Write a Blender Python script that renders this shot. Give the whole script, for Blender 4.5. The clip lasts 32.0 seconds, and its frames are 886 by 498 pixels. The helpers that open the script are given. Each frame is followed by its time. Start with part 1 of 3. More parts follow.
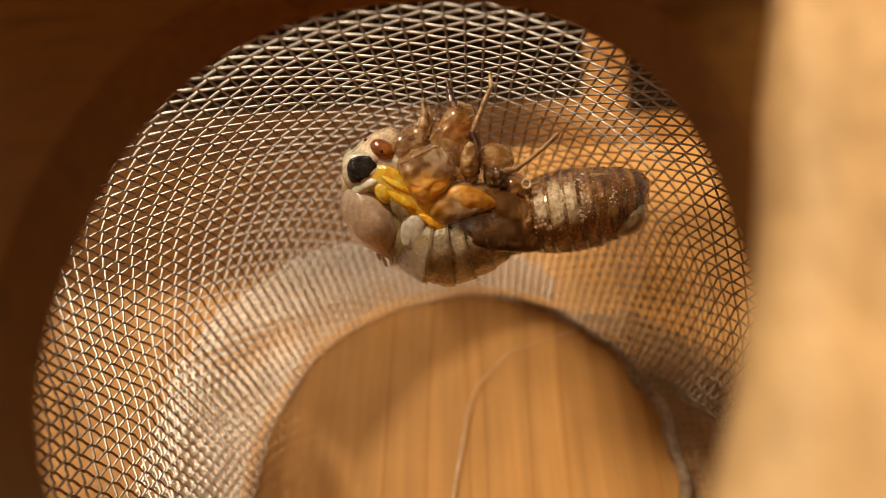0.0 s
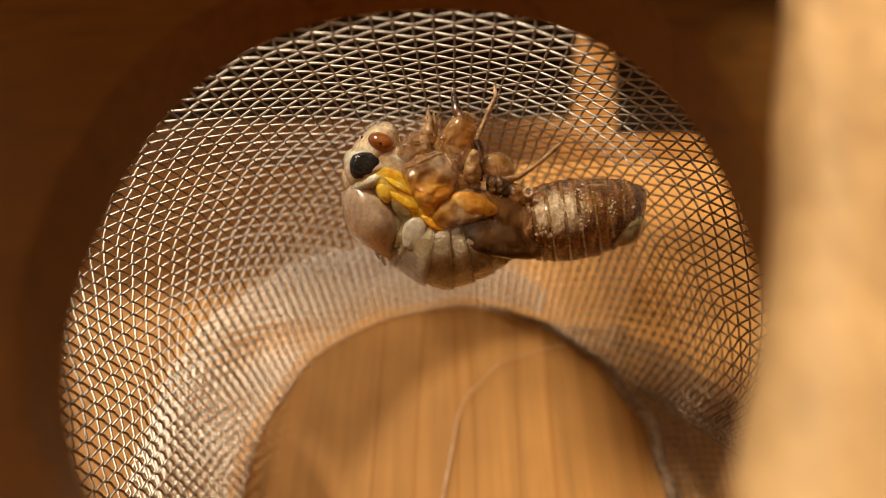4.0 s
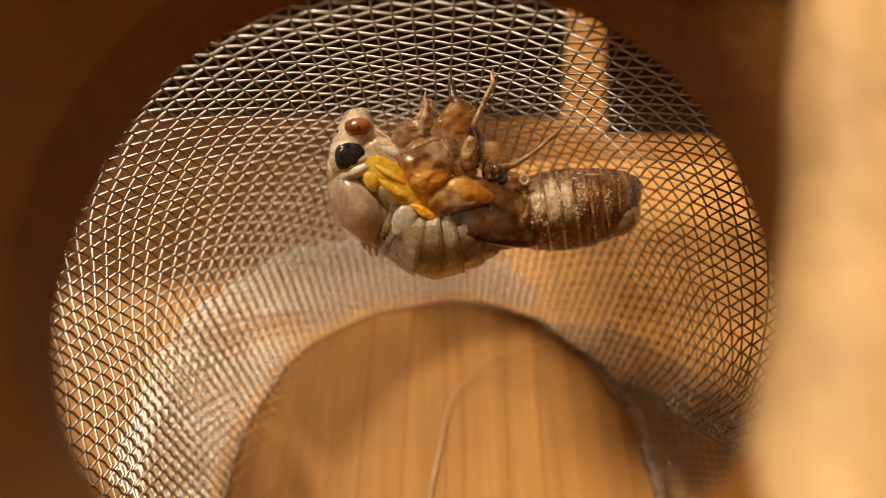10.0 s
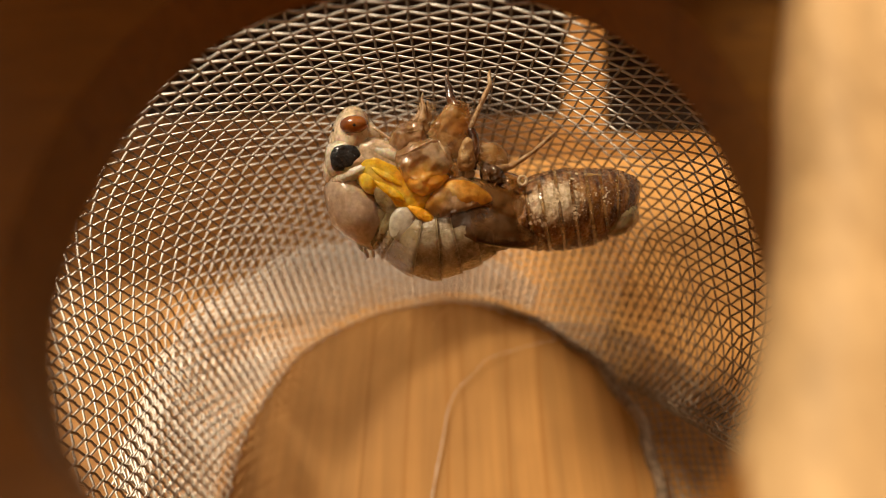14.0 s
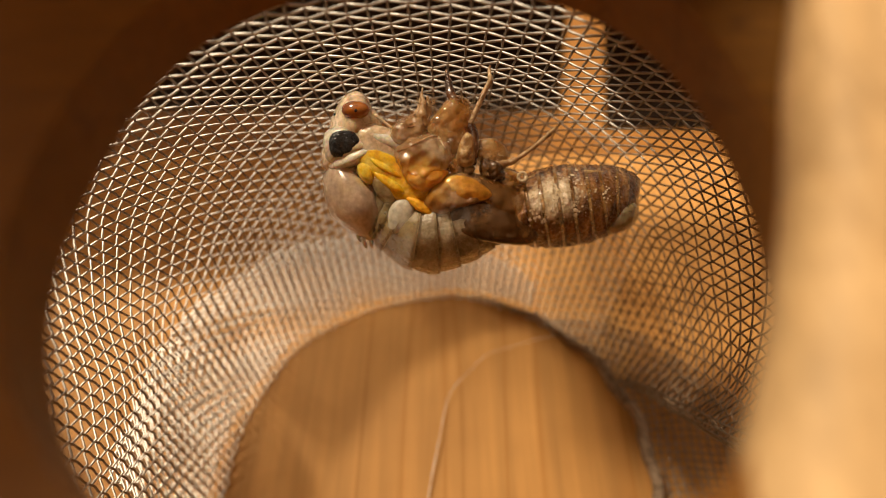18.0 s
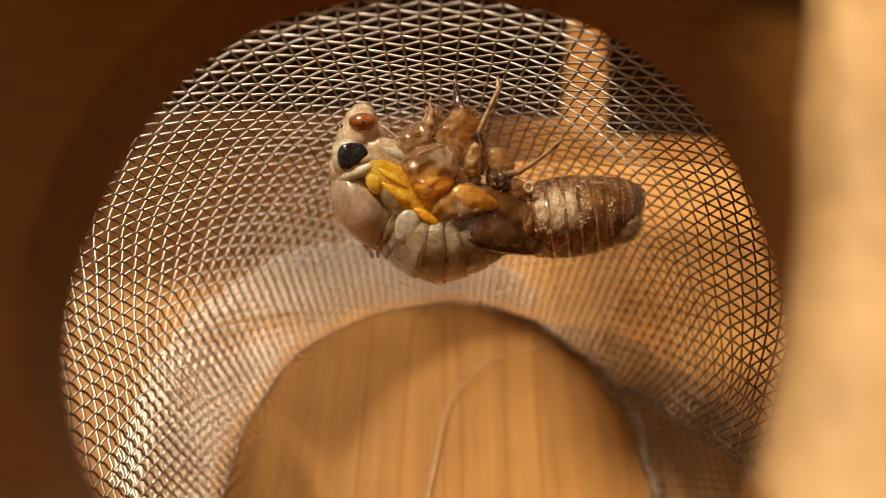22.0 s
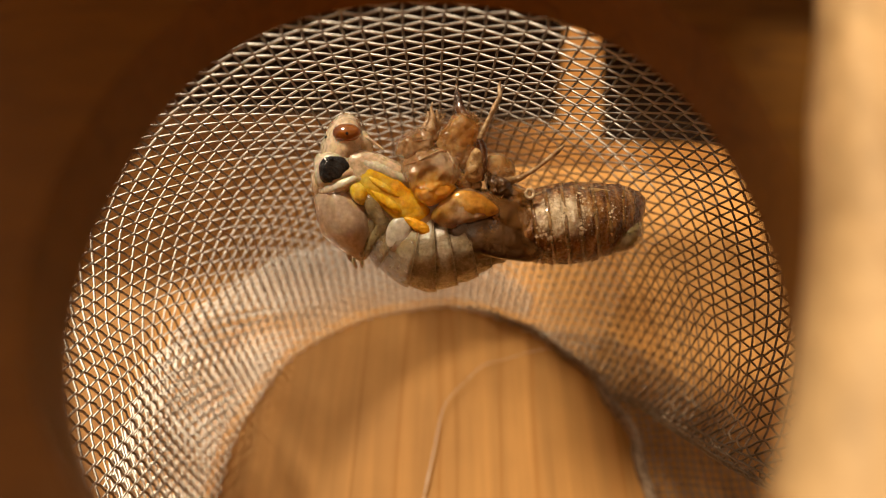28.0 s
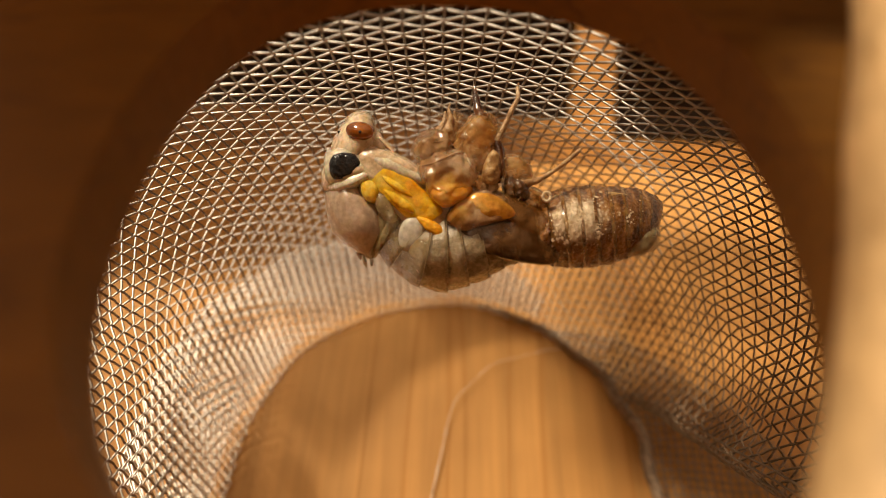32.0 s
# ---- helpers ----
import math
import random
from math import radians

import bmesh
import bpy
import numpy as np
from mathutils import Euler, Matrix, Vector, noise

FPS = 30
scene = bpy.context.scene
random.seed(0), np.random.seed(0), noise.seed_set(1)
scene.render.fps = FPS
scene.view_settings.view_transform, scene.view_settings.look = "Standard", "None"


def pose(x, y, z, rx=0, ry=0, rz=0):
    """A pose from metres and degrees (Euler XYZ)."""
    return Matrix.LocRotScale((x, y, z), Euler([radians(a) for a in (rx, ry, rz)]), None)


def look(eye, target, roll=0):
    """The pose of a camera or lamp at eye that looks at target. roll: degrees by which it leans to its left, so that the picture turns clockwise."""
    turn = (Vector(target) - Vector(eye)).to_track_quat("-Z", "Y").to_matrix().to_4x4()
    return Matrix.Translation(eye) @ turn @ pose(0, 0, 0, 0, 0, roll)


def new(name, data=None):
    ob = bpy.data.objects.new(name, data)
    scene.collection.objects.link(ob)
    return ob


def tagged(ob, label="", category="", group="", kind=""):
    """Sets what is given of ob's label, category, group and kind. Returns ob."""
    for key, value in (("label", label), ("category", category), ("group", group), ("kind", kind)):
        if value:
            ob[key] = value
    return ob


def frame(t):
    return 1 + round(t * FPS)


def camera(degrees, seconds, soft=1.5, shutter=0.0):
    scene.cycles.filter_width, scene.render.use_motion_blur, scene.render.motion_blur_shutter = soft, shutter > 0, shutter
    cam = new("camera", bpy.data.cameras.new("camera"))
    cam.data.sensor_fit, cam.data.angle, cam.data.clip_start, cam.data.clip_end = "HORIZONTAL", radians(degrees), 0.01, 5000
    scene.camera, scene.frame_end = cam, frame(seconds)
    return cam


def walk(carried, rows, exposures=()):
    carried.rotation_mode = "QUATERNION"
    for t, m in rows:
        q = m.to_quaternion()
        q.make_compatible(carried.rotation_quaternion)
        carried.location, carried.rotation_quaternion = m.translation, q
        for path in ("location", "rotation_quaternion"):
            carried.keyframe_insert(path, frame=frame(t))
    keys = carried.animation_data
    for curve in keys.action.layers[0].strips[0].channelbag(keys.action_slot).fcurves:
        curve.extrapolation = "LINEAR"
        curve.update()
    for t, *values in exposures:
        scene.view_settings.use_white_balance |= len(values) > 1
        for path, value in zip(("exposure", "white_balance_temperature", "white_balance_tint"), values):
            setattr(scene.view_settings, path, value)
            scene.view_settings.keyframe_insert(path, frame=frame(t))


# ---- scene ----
import itertools

MM = 0.001
BASE = 0.03          # height of the eye's rest place above the table top
LEAN = 41            # upward tilt of the eye's rest pose, degrees

# ---- camera and its walk ----
cam = camera(70, 32.0, soft=1.0)
cam.data.dof.use_dof = True
cam.data.dof.focus_distance = 0.0625
cam.data.dof.aperture_fstop = 18
PATH = [
    (0.0, pose(0.00252, -0.00127, 0.00216 + BASE, 129.21, -0.21, 3.37)),
    (0.5, pose(0.00205, -0.00130, 0.00167 + BASE, 129.11, 0.11, 3.20)),
    (1.0, pose(0.00201, -0.00118, 0.00153 + BASE, 129.26, 0.04, 2.77)),
    (1.5, pose(0.00191, -0.00111, 0.00147 + BASE, 129.58, -0.18, 2.54)),
    (2.0, pose(0.00156, -0.00112, 0.00141 + BASE, 129.76, -0.19, 2.17)),
    (2.5, pose(0.00124, -0.00116, 0.00141 + BASE, 129.77, -0.20, 1.73)),
    (3.0, pose(0.00081, -0.00119, 0.00067 + BASE, 130.63, -0.28, 1.31)),
    (3.5, pose(0.00075, -0.00129, 0.00072 + BASE, 130.72, -0.33, 1.27)),
    (5.5, pose(0.00027, -0.00110, 0.00013 + BASE, 131.78, -0.28, 0.46)),
    (6.0, pose(0.00010, -0.00104, -0.00007 + BASE, 132.27, -0.19, 0.18)),
    (6.5, pose(-0.00005, -0.00113, -0.00002 + BASE, 132.24, -0.14, 0.02)),
    (7.0, pose(-0.00010, -0.00109, 0.00004 + BASE, 132.28, -0.24, -0.18)),
    (7.5, pose(-0.00017, -0.00112, -0.00024 + BASE, 132.68, -0.22, -0.39)),
    (8.0, pose(-0.00038, -0.00102, -0.00013 + BASE, 132.43, -0.21, -0.53)),
    (8.5, pose(0.00013, 0.00031, -0.00006 + BASE, 131.16, 0.10, -0.37)),
    (9.0, pose(-0.00023, 0.00012, -0.00028 + BASE, 131.10, 0.18, -0.52)),
    (9.5, pose(-0.00021, 0.00007, -0.00013 + BASE, 131.09, -0.12, -0.54)),
    (10.0, pose(-0.00016, 0.00020, -0.00008 + BASE, 131.06, -0.15, -0.35)),
    (10.5, pose(-0.00012, 0.00010, 0.00004 + BASE, 130.98, -0.29, -0.30)),
    (11.0, pose(-0.00014, 0.00014, 0.00007 + BASE, 130.99, -0.29, -0.26)),
    (11.5, pose(-0.00013, -0.00000, 0.00000 + BASE, 131.03, -0.25, -0.23)),
    (12.0, pose(-0.00009, 0.00000, 0.00004 + BASE, 131.06, -0.20, -0.19)),
    (12.5, pose(0.00029, 0.00003, -0.00007 + BASE, 131.19, 0.00, 0.09)),
    (13.0, pose(0.00000, 0.00000, -0.00000 + BASE, 131.00, 0.00, 0.00)),
    (13.5, pose(0.00012, -0.00006, 0.00003 + BASE, 130.94, -0.08, -0.00)),
    (14.0, pose(0.00020, -0.00014, 0.00017 + BASE, 130.82, 0.12, 0.17)),
    (14.5, pose(0.00015, -0.00017, 0.00014 + BASE, 130.75, 0.20, 0.19)),
    (16.5, pose(0.00013, -0.00007, 0.00020 + BASE, 130.53, 0.34, 0.16)),
    (17.0, pose(0.00018, -0.00001, 0.00025 + BASE, 130.50, 0.20, 0.12)),
    (17.5, pose(0.00022, -0.00005, 0.00031 + BASE, 130.38, 0.03, 0.02)),
    (18.0, pose(0.00006, 0.00005, 0.00030 + BASE, 130.47, 0.01, -0.22)),
    (18.5, pose(-0.00023, -0.00005, 0.00036 + BASE, 130.47, -0.02, -0.40)),
    (19.0, pose(-0.00012, -0.00007, 0.00044 + BASE, 130.43, -0.12, -0.43)),
    (19.5, pose(-0.00034, -0.00014, 0.00043 + BASE, 130.46, -0.17, -0.66)),
    (20.0, pose(-0.00032, -0.00012, 0.00044 + BASE, 130.67, -0.25, -0.74)),
    (20.5, pose(-0.00050, -0.00012, 0.00032 + BASE, 130.84, -0.20, -0.83)),
    (21.0, pose(-0.00054, -0.00028, 0.00051 + BASE, 130.70, -0.34, -0.82)),
    (21.5, pose(-0.00079, -0.00041, 0.00062 + BASE, 130.68, -0.50, -1.02)),
    (22.0, pose(-0.00077, -0.00052, 0.00068 + BASE, 130.65, -0.51, -1.00)),
    (22.5, pose(-0.00101, -0.00045, 0.00063 + BASE, 130.85, -0.38, -1.20)),
    (23.0, pose(-0.00100, -0.00047, 0.00080 + BASE, 130.88, -0.53, -1.37)),
    (23.5, pose(-0.00111, -0.00059, 0.00075 + BASE, 130.88, -0.31, -1.44)),
    (24.0, pose(-0.00118, -0.00067, 0.00075 + BASE, 130.92, -0.15, -1.43)),
    (24.5, pose(-0.00105, -0.00054, 0.00082 + BASE, 130.92, -0.36, -1.44)),
    (25.0, pose(-0.00106, -0.00053, 0.00077 + BASE, 130.94, -0.24, -1.51)),
    (25.5, pose(-0.00116, -0.00064, 0.00084 + BASE, 130.97, -0.32, -1.63)),
    (27.5, pose(-0.00139, -0.00058, 0.00102 + BASE, 130.85, -0.44, -1.77)),
    (28.0, pose(-0.00144, -0.00055, 0.00102 + BASE, 130.88, -0.54, -1.85)),
    (28.5, pose(-0.00176, -0.00071, 0.00112 + BASE, 130.77, -0.51, -1.98)),
    (29.0, pose(-0.00162, -0.00075, 0.00114 + BASE, 130.65, -0.61, -1.78)),
    (29.5, pose(-0.00178, -0.00071, 0.00118 + BASE, 130.64, -0.82, -1.89)),
    (30.0, pose(-0.00167, -0.00063, 0.00105 + BASE, 130.76, -0.91, -1.91)),
    (30.5, pose(-0.00146, -0.00063, 0.00112 + BASE, 130.61, -0.97, -1.63)),
    (31.0, pose(-0.00183, -0.00073, 0.00132 + BASE, 130.51, -0.99, -1.75)),
    (31.5, pose(-0.00199, -0.00076, 0.00137 + BASE, 130.53, -1.32, -1.88)),
    (32.0, pose(-0.00231, -0.00089, 0.00175 + BASE, 130.27, -1.64, -2.02)),
]
walk(cam, PATH, [(0, 0.48), (4, 0.5), (20, 0.53), (26, 0.58), (30, 0.62), (32, 0.66)])

# ---- light ----
world = bpy.data.worlds.new("room_light")
scene.world = world
world.use_nodes = True
bg = world.node_tree.nodes["Background"]
bg.inputs[0].default_value = (1.0, 0.76, 0.52, 1)
bg.inputs[1].default_value = 0.42
sun = new("sun", bpy.data.lights.new("sun", "SUN"))
sun.data.energy, sun.data.angle, sun.data.color = 3.6, radians(9), (1.0, 0.82, 0.58)
sun.matrix_world = look((-0.435, -0.819, 0.375), (0, 0, 0))


# ---- the insect's body grid of 0.057 mm, seen from its flank ----
G = 0.0571 * MM
PLACE = pose(0, 0, BASE) @ pose(0, 0, 0, LEAN) @ pose(0.00377, 0.064, 0.00634)


def g(a, b, d=0.0):
    s = 1 + d * 0.00089
    return Vector(((794 + (a - 794) * s - 860) * G, d * G, (344 - 455 - (b - 455) * s) * G))


# ---- materials ----
def node_mat(name):
    m = bpy.data.materials.new(name)
    m.use_nodes = True
    nt = m.node_tree
    return m, nt, nt.nodes["Principled BSDF"]


def link(nt, a, b):
    nt.links.new(a, b)


def noise_node(nt, scale, detail=4, stretch=(1, 1, 1), rough=0.6):
    tc = nt.nodes.new("ShaderNodeTexCoord")
    mp = nt.nodes.new("ShaderNodeMapping")
    mp.inputs["Scale"].default_value = stretch
    n = nt.nodes.new("ShaderNodeTexNoise")
    n.inputs["Scale"].default_value, n.inputs["Detail"].default_value = scale, detail
    n.inputs["Roughness"].default_value = rough
    link(nt, tc.outputs["Object"], mp.inputs[0])
    link(nt, mp.outputs[0], n.inputs["Vector"])
    return n


def ramp(nt, fac, stops):
    r = nt.nodes.new("ShaderNodeValToRGB")
    els = r.color_ramp.elements
    while len(els) < len(stops):
        els.new(0.5)
    for e, (p, c) in zip(els, stops):
        e.position, e.color = p, (*c, 1)
    link(nt, fac, r.inputs[0])
    return r


def mixed(nt, fac, a, b, mode="MIX"):
    x = nt.nodes.new("ShaderNodeMix")
    x.data_type, x.blend_type = "RGBA", mode
    for s, v in ((x.inputs[0], fac), (x.inputs[6], a), (x.inputs[7], b)):
        if isinstance(v, (int, float)):
            s.default_value = v
        elif isinstance(v, tuple):
            s.default_value = (*v, 1)
        else:
            link(nt, v, s)
    return x.outputs[2]


def bump(nt, p, height, dist, strength=1.0):
    b = nt.nodes.new("ShaderNodeBump")
    b.inputs["Strength"].default_value, b.inputs["Distance"].default_value = strength, dist
    link(nt, height, b.inputs["Height"])
    link(nt, b.outputs[0], p.inputs["Normal"])


def wood(name, light, dark, rough=0.6, across=(1, 1, 1), rings=260, blotch=(40, 0.85)):
    """Sawn softwood: long grain lines, fine fibres, soft stains."""
    m, nt, p = node_mat(name)
    warp = noise_node(nt, rings, 3, across, 0.5)
    fibre = noise_node(nt, rings * 9, 3, across, 0.7)
    stain = noise_node(nt, blotch[0], 3)
    soft = tuple(0.94 * c for c in light)
    r = ramp(nt, warp.outputs[0], [(0.36, soft), (0.432, light), (0.442, dark), (0.456, soft), (0.53, light), (0.54, dark), (0.556, soft), (0.66, light)])
    f = ramp(nt, fibre.outputs[0], [(0.3, (0.8, 0.8, 0.8)), (0.7, (1.1, 1.1, 1.1))])
    s = ramp(nt, stain.outputs[0], [(0.3, (blotch[1], blotch[1] * 0.96, blotch[1] * 0.92)), (0.7, (1.08, 1.06, 1.04))])
    c = mixed(nt, 1.0, mixed(nt, 1.0, r.outputs[0], f.outputs[0], "MULTIPLY"), s.outputs[0], "MULTIPLY")
    link(nt, c, p.inputs["Base Color"])
    p.inputs["Roughness"].default_value = rough
    p.inputs["Specular IOR Level"].default_value = 0.3
    bump(nt, p, fibre.outputs[0], 0.00012, 0.5)
    return m


def patched(nt, tone, stops, centre, near, far, grain, ragged):
    """The tone, given over to a second one round a place of the body; ragged breaks up the border."""
    tc = nt.nodes.new("ShaderNodeTexCoord")
    away = nt.nodes.new("ShaderNodeVectorMath")
    away.operation = "DISTANCE"
    away.inputs[1].default_value = centre
    link(nt, tc.outputs["Object"], away.inputs[0])
    n = noise_node(nt, grain, 6, (1, 1, 1), 0.7)
    edge = nt.nodes.new("ShaderNodeMath")
    edge.operation = "MULTIPLY_ADD"
    edge.inputs[1].default_value = ragged
    link(nt, n.outputs[0], edge.inputs[0])
    link(nt, away.outputs["Value"], edge.inputs[2])
    span = nt.nodes.new("ShaderNodeMapRange")
    span.inputs[1].default_value, span.inputs[2].default_value = near + ragged * 0.5, far + ragged * 0.5
    span.inputs[3].default_value, span.inputs[4].default_value = 1.0, 0.0
    link(nt, edge.outputs[0], span.inputs[0])
    n2 = noise_node(nt, 2400, 3)
    return mixed(nt, span.outputs[0], tone, ramp(nt, n2.outputs[0], stops).outputs[0])


def skin(name, stops, scale, rough=0.35, spec=0.5, relief=0.0001, relief_scale=None, sss=0.0, coat=0.0, radius=(1, 0.5, 0.2), stretch=(1, 1, 1), clear=0.0, fine=1.0, wetness=1.0, solid=1.0, patch=None, wrinkle=0.0):
    """Insect cuticle: blotched colour at two scales, fine relief, moist or dusty gloss."""
    m, nt, p = node_mat(name)
    a = noise_node(nt, scale, 5, stretch)
    b = noise_node(nt, scale * 6, 3)
    c = ramp(nt, a.outputs[0], stops)
    d = ramp(nt, b.outputs[0], [(0.3, (0.74, 0.72, 0.7)), (0.7, (1.14, 1.14, 1.14))])
    tone = mixed(nt, 1.0, c.outputs[0], d.outputs[0], "MULTIPLY")
    if patch:
        tone = patched(nt, tone, *patch)
    link(nt, tone, p.inputs["Base Color"])
    rr = ramp(nt, b.outputs[0], [(0.3, (rough * 0.7,) * 3), (0.7, (min(1, rough * 1.4),) * 3)])
    link(nt, rr.outputs[0], p.inputs["Roughness"])
    p.inputs["Specular IOR Level"].default_value = spec
    if sss:
        p.inputs["Subsurface Weight"].default_value = sss
        p.inputs["Subsurface Radius"].default_value = radius
        p.inputs["Subsurface Scale"].default_value = 0.0004
    if coat:
        p.inputs["Coat Weight"].default_value = coat
        p.inputs["Coat Roughness"].default_value = 0.03
    p.inputs["Alpha"].default_value = solid
    if clear:
        p.inputs["Transmission Weight"].default_value = clear
        p.inputs["IOR"].default_value = 1.3
    n = noise_node(nt, relief_scale or scale * 3, 4)
    height = n.outputs[0]
    if wrinkle:
        folds = noise_node(nt, 330, 4, (1, 1, 1.6), 0.55)
        folds.noise_type = "RIDGED_MULTIFRACTAL"
        both = nt.nodes.new("ShaderNodeMath")
        both.operation = "MULTIPLY_ADD"
        both.inputs[1].default_value = wrinkle
        link(nt, folds.outputs[0], both.inputs[0])
        link(nt, n.outputs[0], both.inputs[2])
        height = both.outputs[0]
    bump(nt, p, height, relief, 0.7)
    coarse = p.inputs["Normal"].links[0].from_socket
    grain = noise_node(nt, 6500, 3, rough=0.7)
    b3 = nt.nodes.new("ShaderNodeBump")
    b3.inputs["Strength"].default_value, b3.inputs["Distance"].default_value = 0.5, 0.00006 * fine
    link(nt, grain.outputs[0], b3.inputs["Height"])
    link(nt, p.inputs["Normal"].links[0].from_socket, b3.inputs["Normal"])
    link(nt, b3.outputs[0], p.inputs["Normal"])
    if coat:
        wet = noise_node(nt, 2600, 3)
        b2 = nt.nodes.new("ShaderNodeBump")
        b2.inputs["Strength"].default_value, b2.inputs["Distance"].default_value = 0.35 * wetness, 0.00005 * wetness
        link(nt, wet.outputs[0], b2.inputs["Height"])
        link(nt, coarse, b2.inputs["Normal"])
        link(nt, b2.outputs[0], p.inputs["Coat Normal"])
    return m


PINE_BACK = wood("pine_board", (0.59, 0.31, 0.092), (0.47, 0.225, 0.056), 0.6, (1, 1, 0.04), 45)
PINE_POST = wood("pale_pine", (0.76, 0.53, 0.27), (0.62, 0.41, 0.19), 0.6, (1, 1, 0.3), 170, (130, 0.6))
BROWN = wood("brown_stained_wood", (0.17, 0.07, 0.007), (0.11, 0.042, 0.004), 0.6, (0.2, 1, 1), 120)
PINE_WALL = wood("orange_pine", (0.36, 0.16, 0.03), (0.26, 0.105, 0.018), 0.6, (0.08, 1, 1), 60)
TABLE_WOOD = wood("table_wood", (0.5, 0.28, 0.12), (0.35, 0.17, 0.06), 0.5, (1, 0.06, 1), 30)
UNLIT_WOOD = wood("unlit_dark_wood", (0.05, 0.03, 0.02), (0.03, 0.018, 0.012), 0.8, (1, 1, 0.1), 30)


def wire_mat(name, low, high, dull=1.0):
    m, nt, p = node_mat(name)
    n = noise_node(nt, 900, 4)
    link(nt, ramp(nt, n.outputs[0], [(0.3, low), (0.7, high)]).outputs[0], p.inputs["Base Color"])
    p.inputs["Metallic"].default_value = dull
    link(nt, ramp(nt, n.outputs[0], [(0.3, (0.42,) * 3), (0.7, (0.56,) * 3)]).outputs[0], p.inputs["Roughness"])
    return m


WIRE = wire_mat("galvanised_wire", (0.53, 0.5, 0.47), (0.68, 0.65, 0.61), 0.75)
LIT_SHEET_WIRE = wire_mat("lit_galvanised_wire", (0.7, 0.67, 0.64), (0.84, 0.81, 0.78), 0.7)
SHADED_WIRE = wire_mat("shaded_wire", (0.16, 0.135, 0.11), (0.32, 0.28, 0.24))
SHADED_BROWN_WIRE = skin("shaded_brown_wire", [(0.35, (0.14, 0.09, 0.05)), (0.6, (0.34, 0.25, 0.17))], 900, 0.6, 0.3, 0.0003, 1500)
CREAM = skin("cream_cuticle", [(0.35, (0.62, 0.45, 0.28)), (0.6, (0.8, 0.65, 0.46))], 350, 0.28, 0.5, 0.00008, 1400, 0.45, 0.8, fine=0.4, wetness=1.4)
PALE = skin("pale_membrane", [(0.35, (0.72, 0.64, 0.47)), (0.6, (0.88, 0.82, 0.67))], 500, 0.25, 0.5, 0.0001, 1200, 0.5, 0.9, fine=0.3, wetness=1.4, solid=0.75)
PINK = skin("pinkish_cuticle", [(0.35, (0.42, 0.3, 0.21)), (0.6, (0.6, 0.46, 0.34))], 280, 0.2, 0.5, 0.00005, 1200, 0.4, 1.0, fine=0.0, solid=0.9,
            patch=([(0.35, (0.85, 0.55, 0.05)), (0.65, (0.9, 0.66, 0.12))], g(664, 326, -70), 8 * G, 30 * G, 500, 10 * G))
MEMBRANE = skin("brown_membrane", [(0.35, (0.12, 0.04, 0.007)), (0.52, (0.3, 0.14, 0.032)), (0.68, (0.56, 0.34, 0.13))], 380, 0.12, 0.5, 0.0001, 700, 0.2, 1.0, fine=0.05, wetness=1.5, solid=0.6)
TYMBAL = skin("grey_tymbal", [(0.35, (0.46, 0.42, 0.33)), (0.6, (0.6, 0.56, 0.47))], 300, 0.35, 0.4, 0.00005, 2000, 0.3, 0.5, fine=0.3)
OLIVE = skin("olive_membrane", [(0.35, (0.3, 0.21, 0.08)), (0.6, (0.52, 0.42, 0.22))], 500, 0.2, 0.5, 0.0002, 1500, 0.3, 1.0, wetness=3.0, solid=0.5, wrinkle=1.6)
OLIVE_DARK = skin("golden_plate_edge", [(0.35, (0.32, 0.24, 0.11)), (0.6, (0.54, 0.44, 0.26))], 420, 0.3, 0.5, 0.0001, 2600, 0.1, 0.6)
GLOSS_DARK = skin("dark_red_brown_leg", [(0.35, (0.05, 0.016, 0.006)), (0.55, (0.16, 0.06, 0.018)), (0.7, (0.32, 0.16, 0.05))], 500, 0.2, 0.6, 0.0001, 1200, 0.1, 1.0)
GREY = skin("grey_green_cuticle", [(0.35, (0.2, 0.145, 0.075)), (0.5, (0.32, 0.255, 0.155)), (0.66, (0.5, 0.43, 0.3))], 420, 0.25, 0.5, 0.0002, 1500, 0.3, 0.9, wetness=3.0)
YELLOW = skin("yellow_wing", [(0.35, (0.95, 0.42, 0.008)), (0.5, (1.0, 0.6, 0.02)), (0.66, (1.0, 0.78, 0.16))], 420, 0.12, 0.5, 0.0002, 800, 0.5, 1.0, (1, 0.7, 0.15), fine=0.1, wetness=1.8, solid=0.88, wrinkle=1.2)
ORANGE = skin("orange_wing_tip", [(0.35, (0.85, 0.36, 0.01)), (0.6, (0.95, 0.5, 0.02))], 400, 0.35, 0.5, 0.0001, 1500, 0.3, 0.3)
BLACK = skin("black_patch", [(0.4, (0.008, 0.008, 0.01)), (0.62, (0.025, 0.026, 0.028))], 600, 0.12, 0.45, 0.0005, 800)
EYE = skin("red_eye", [(0.35, (0.2, 0.045, 0.005)), (0.62, (0.38, 0.12, 0.014))], 400, 0.16, 0.6, 0.00001, 4000, 0.2, 0.8, fine=0.0)
SHELL_TAN = skin("tan_shell", [(0.34, (0.3, 0.14, 0.05)), (0.5, (0.5, 0.3, 0.14)), (0.64, (0.72, 0.52, 0.33))], 330, 0.1, 0.6, 0.00022, 700, 0.3, 1.0, fine=0.0, wetness=1.6, solid=0.6,
                 patch=([(0.35, (0.8, 0.36, 0.03)), (0.65, (0.9, 0.55, 0.12))], g(764, 342, -88), 22 * G, 52 * G, 420, 22 * G), wrinkle=2.4)
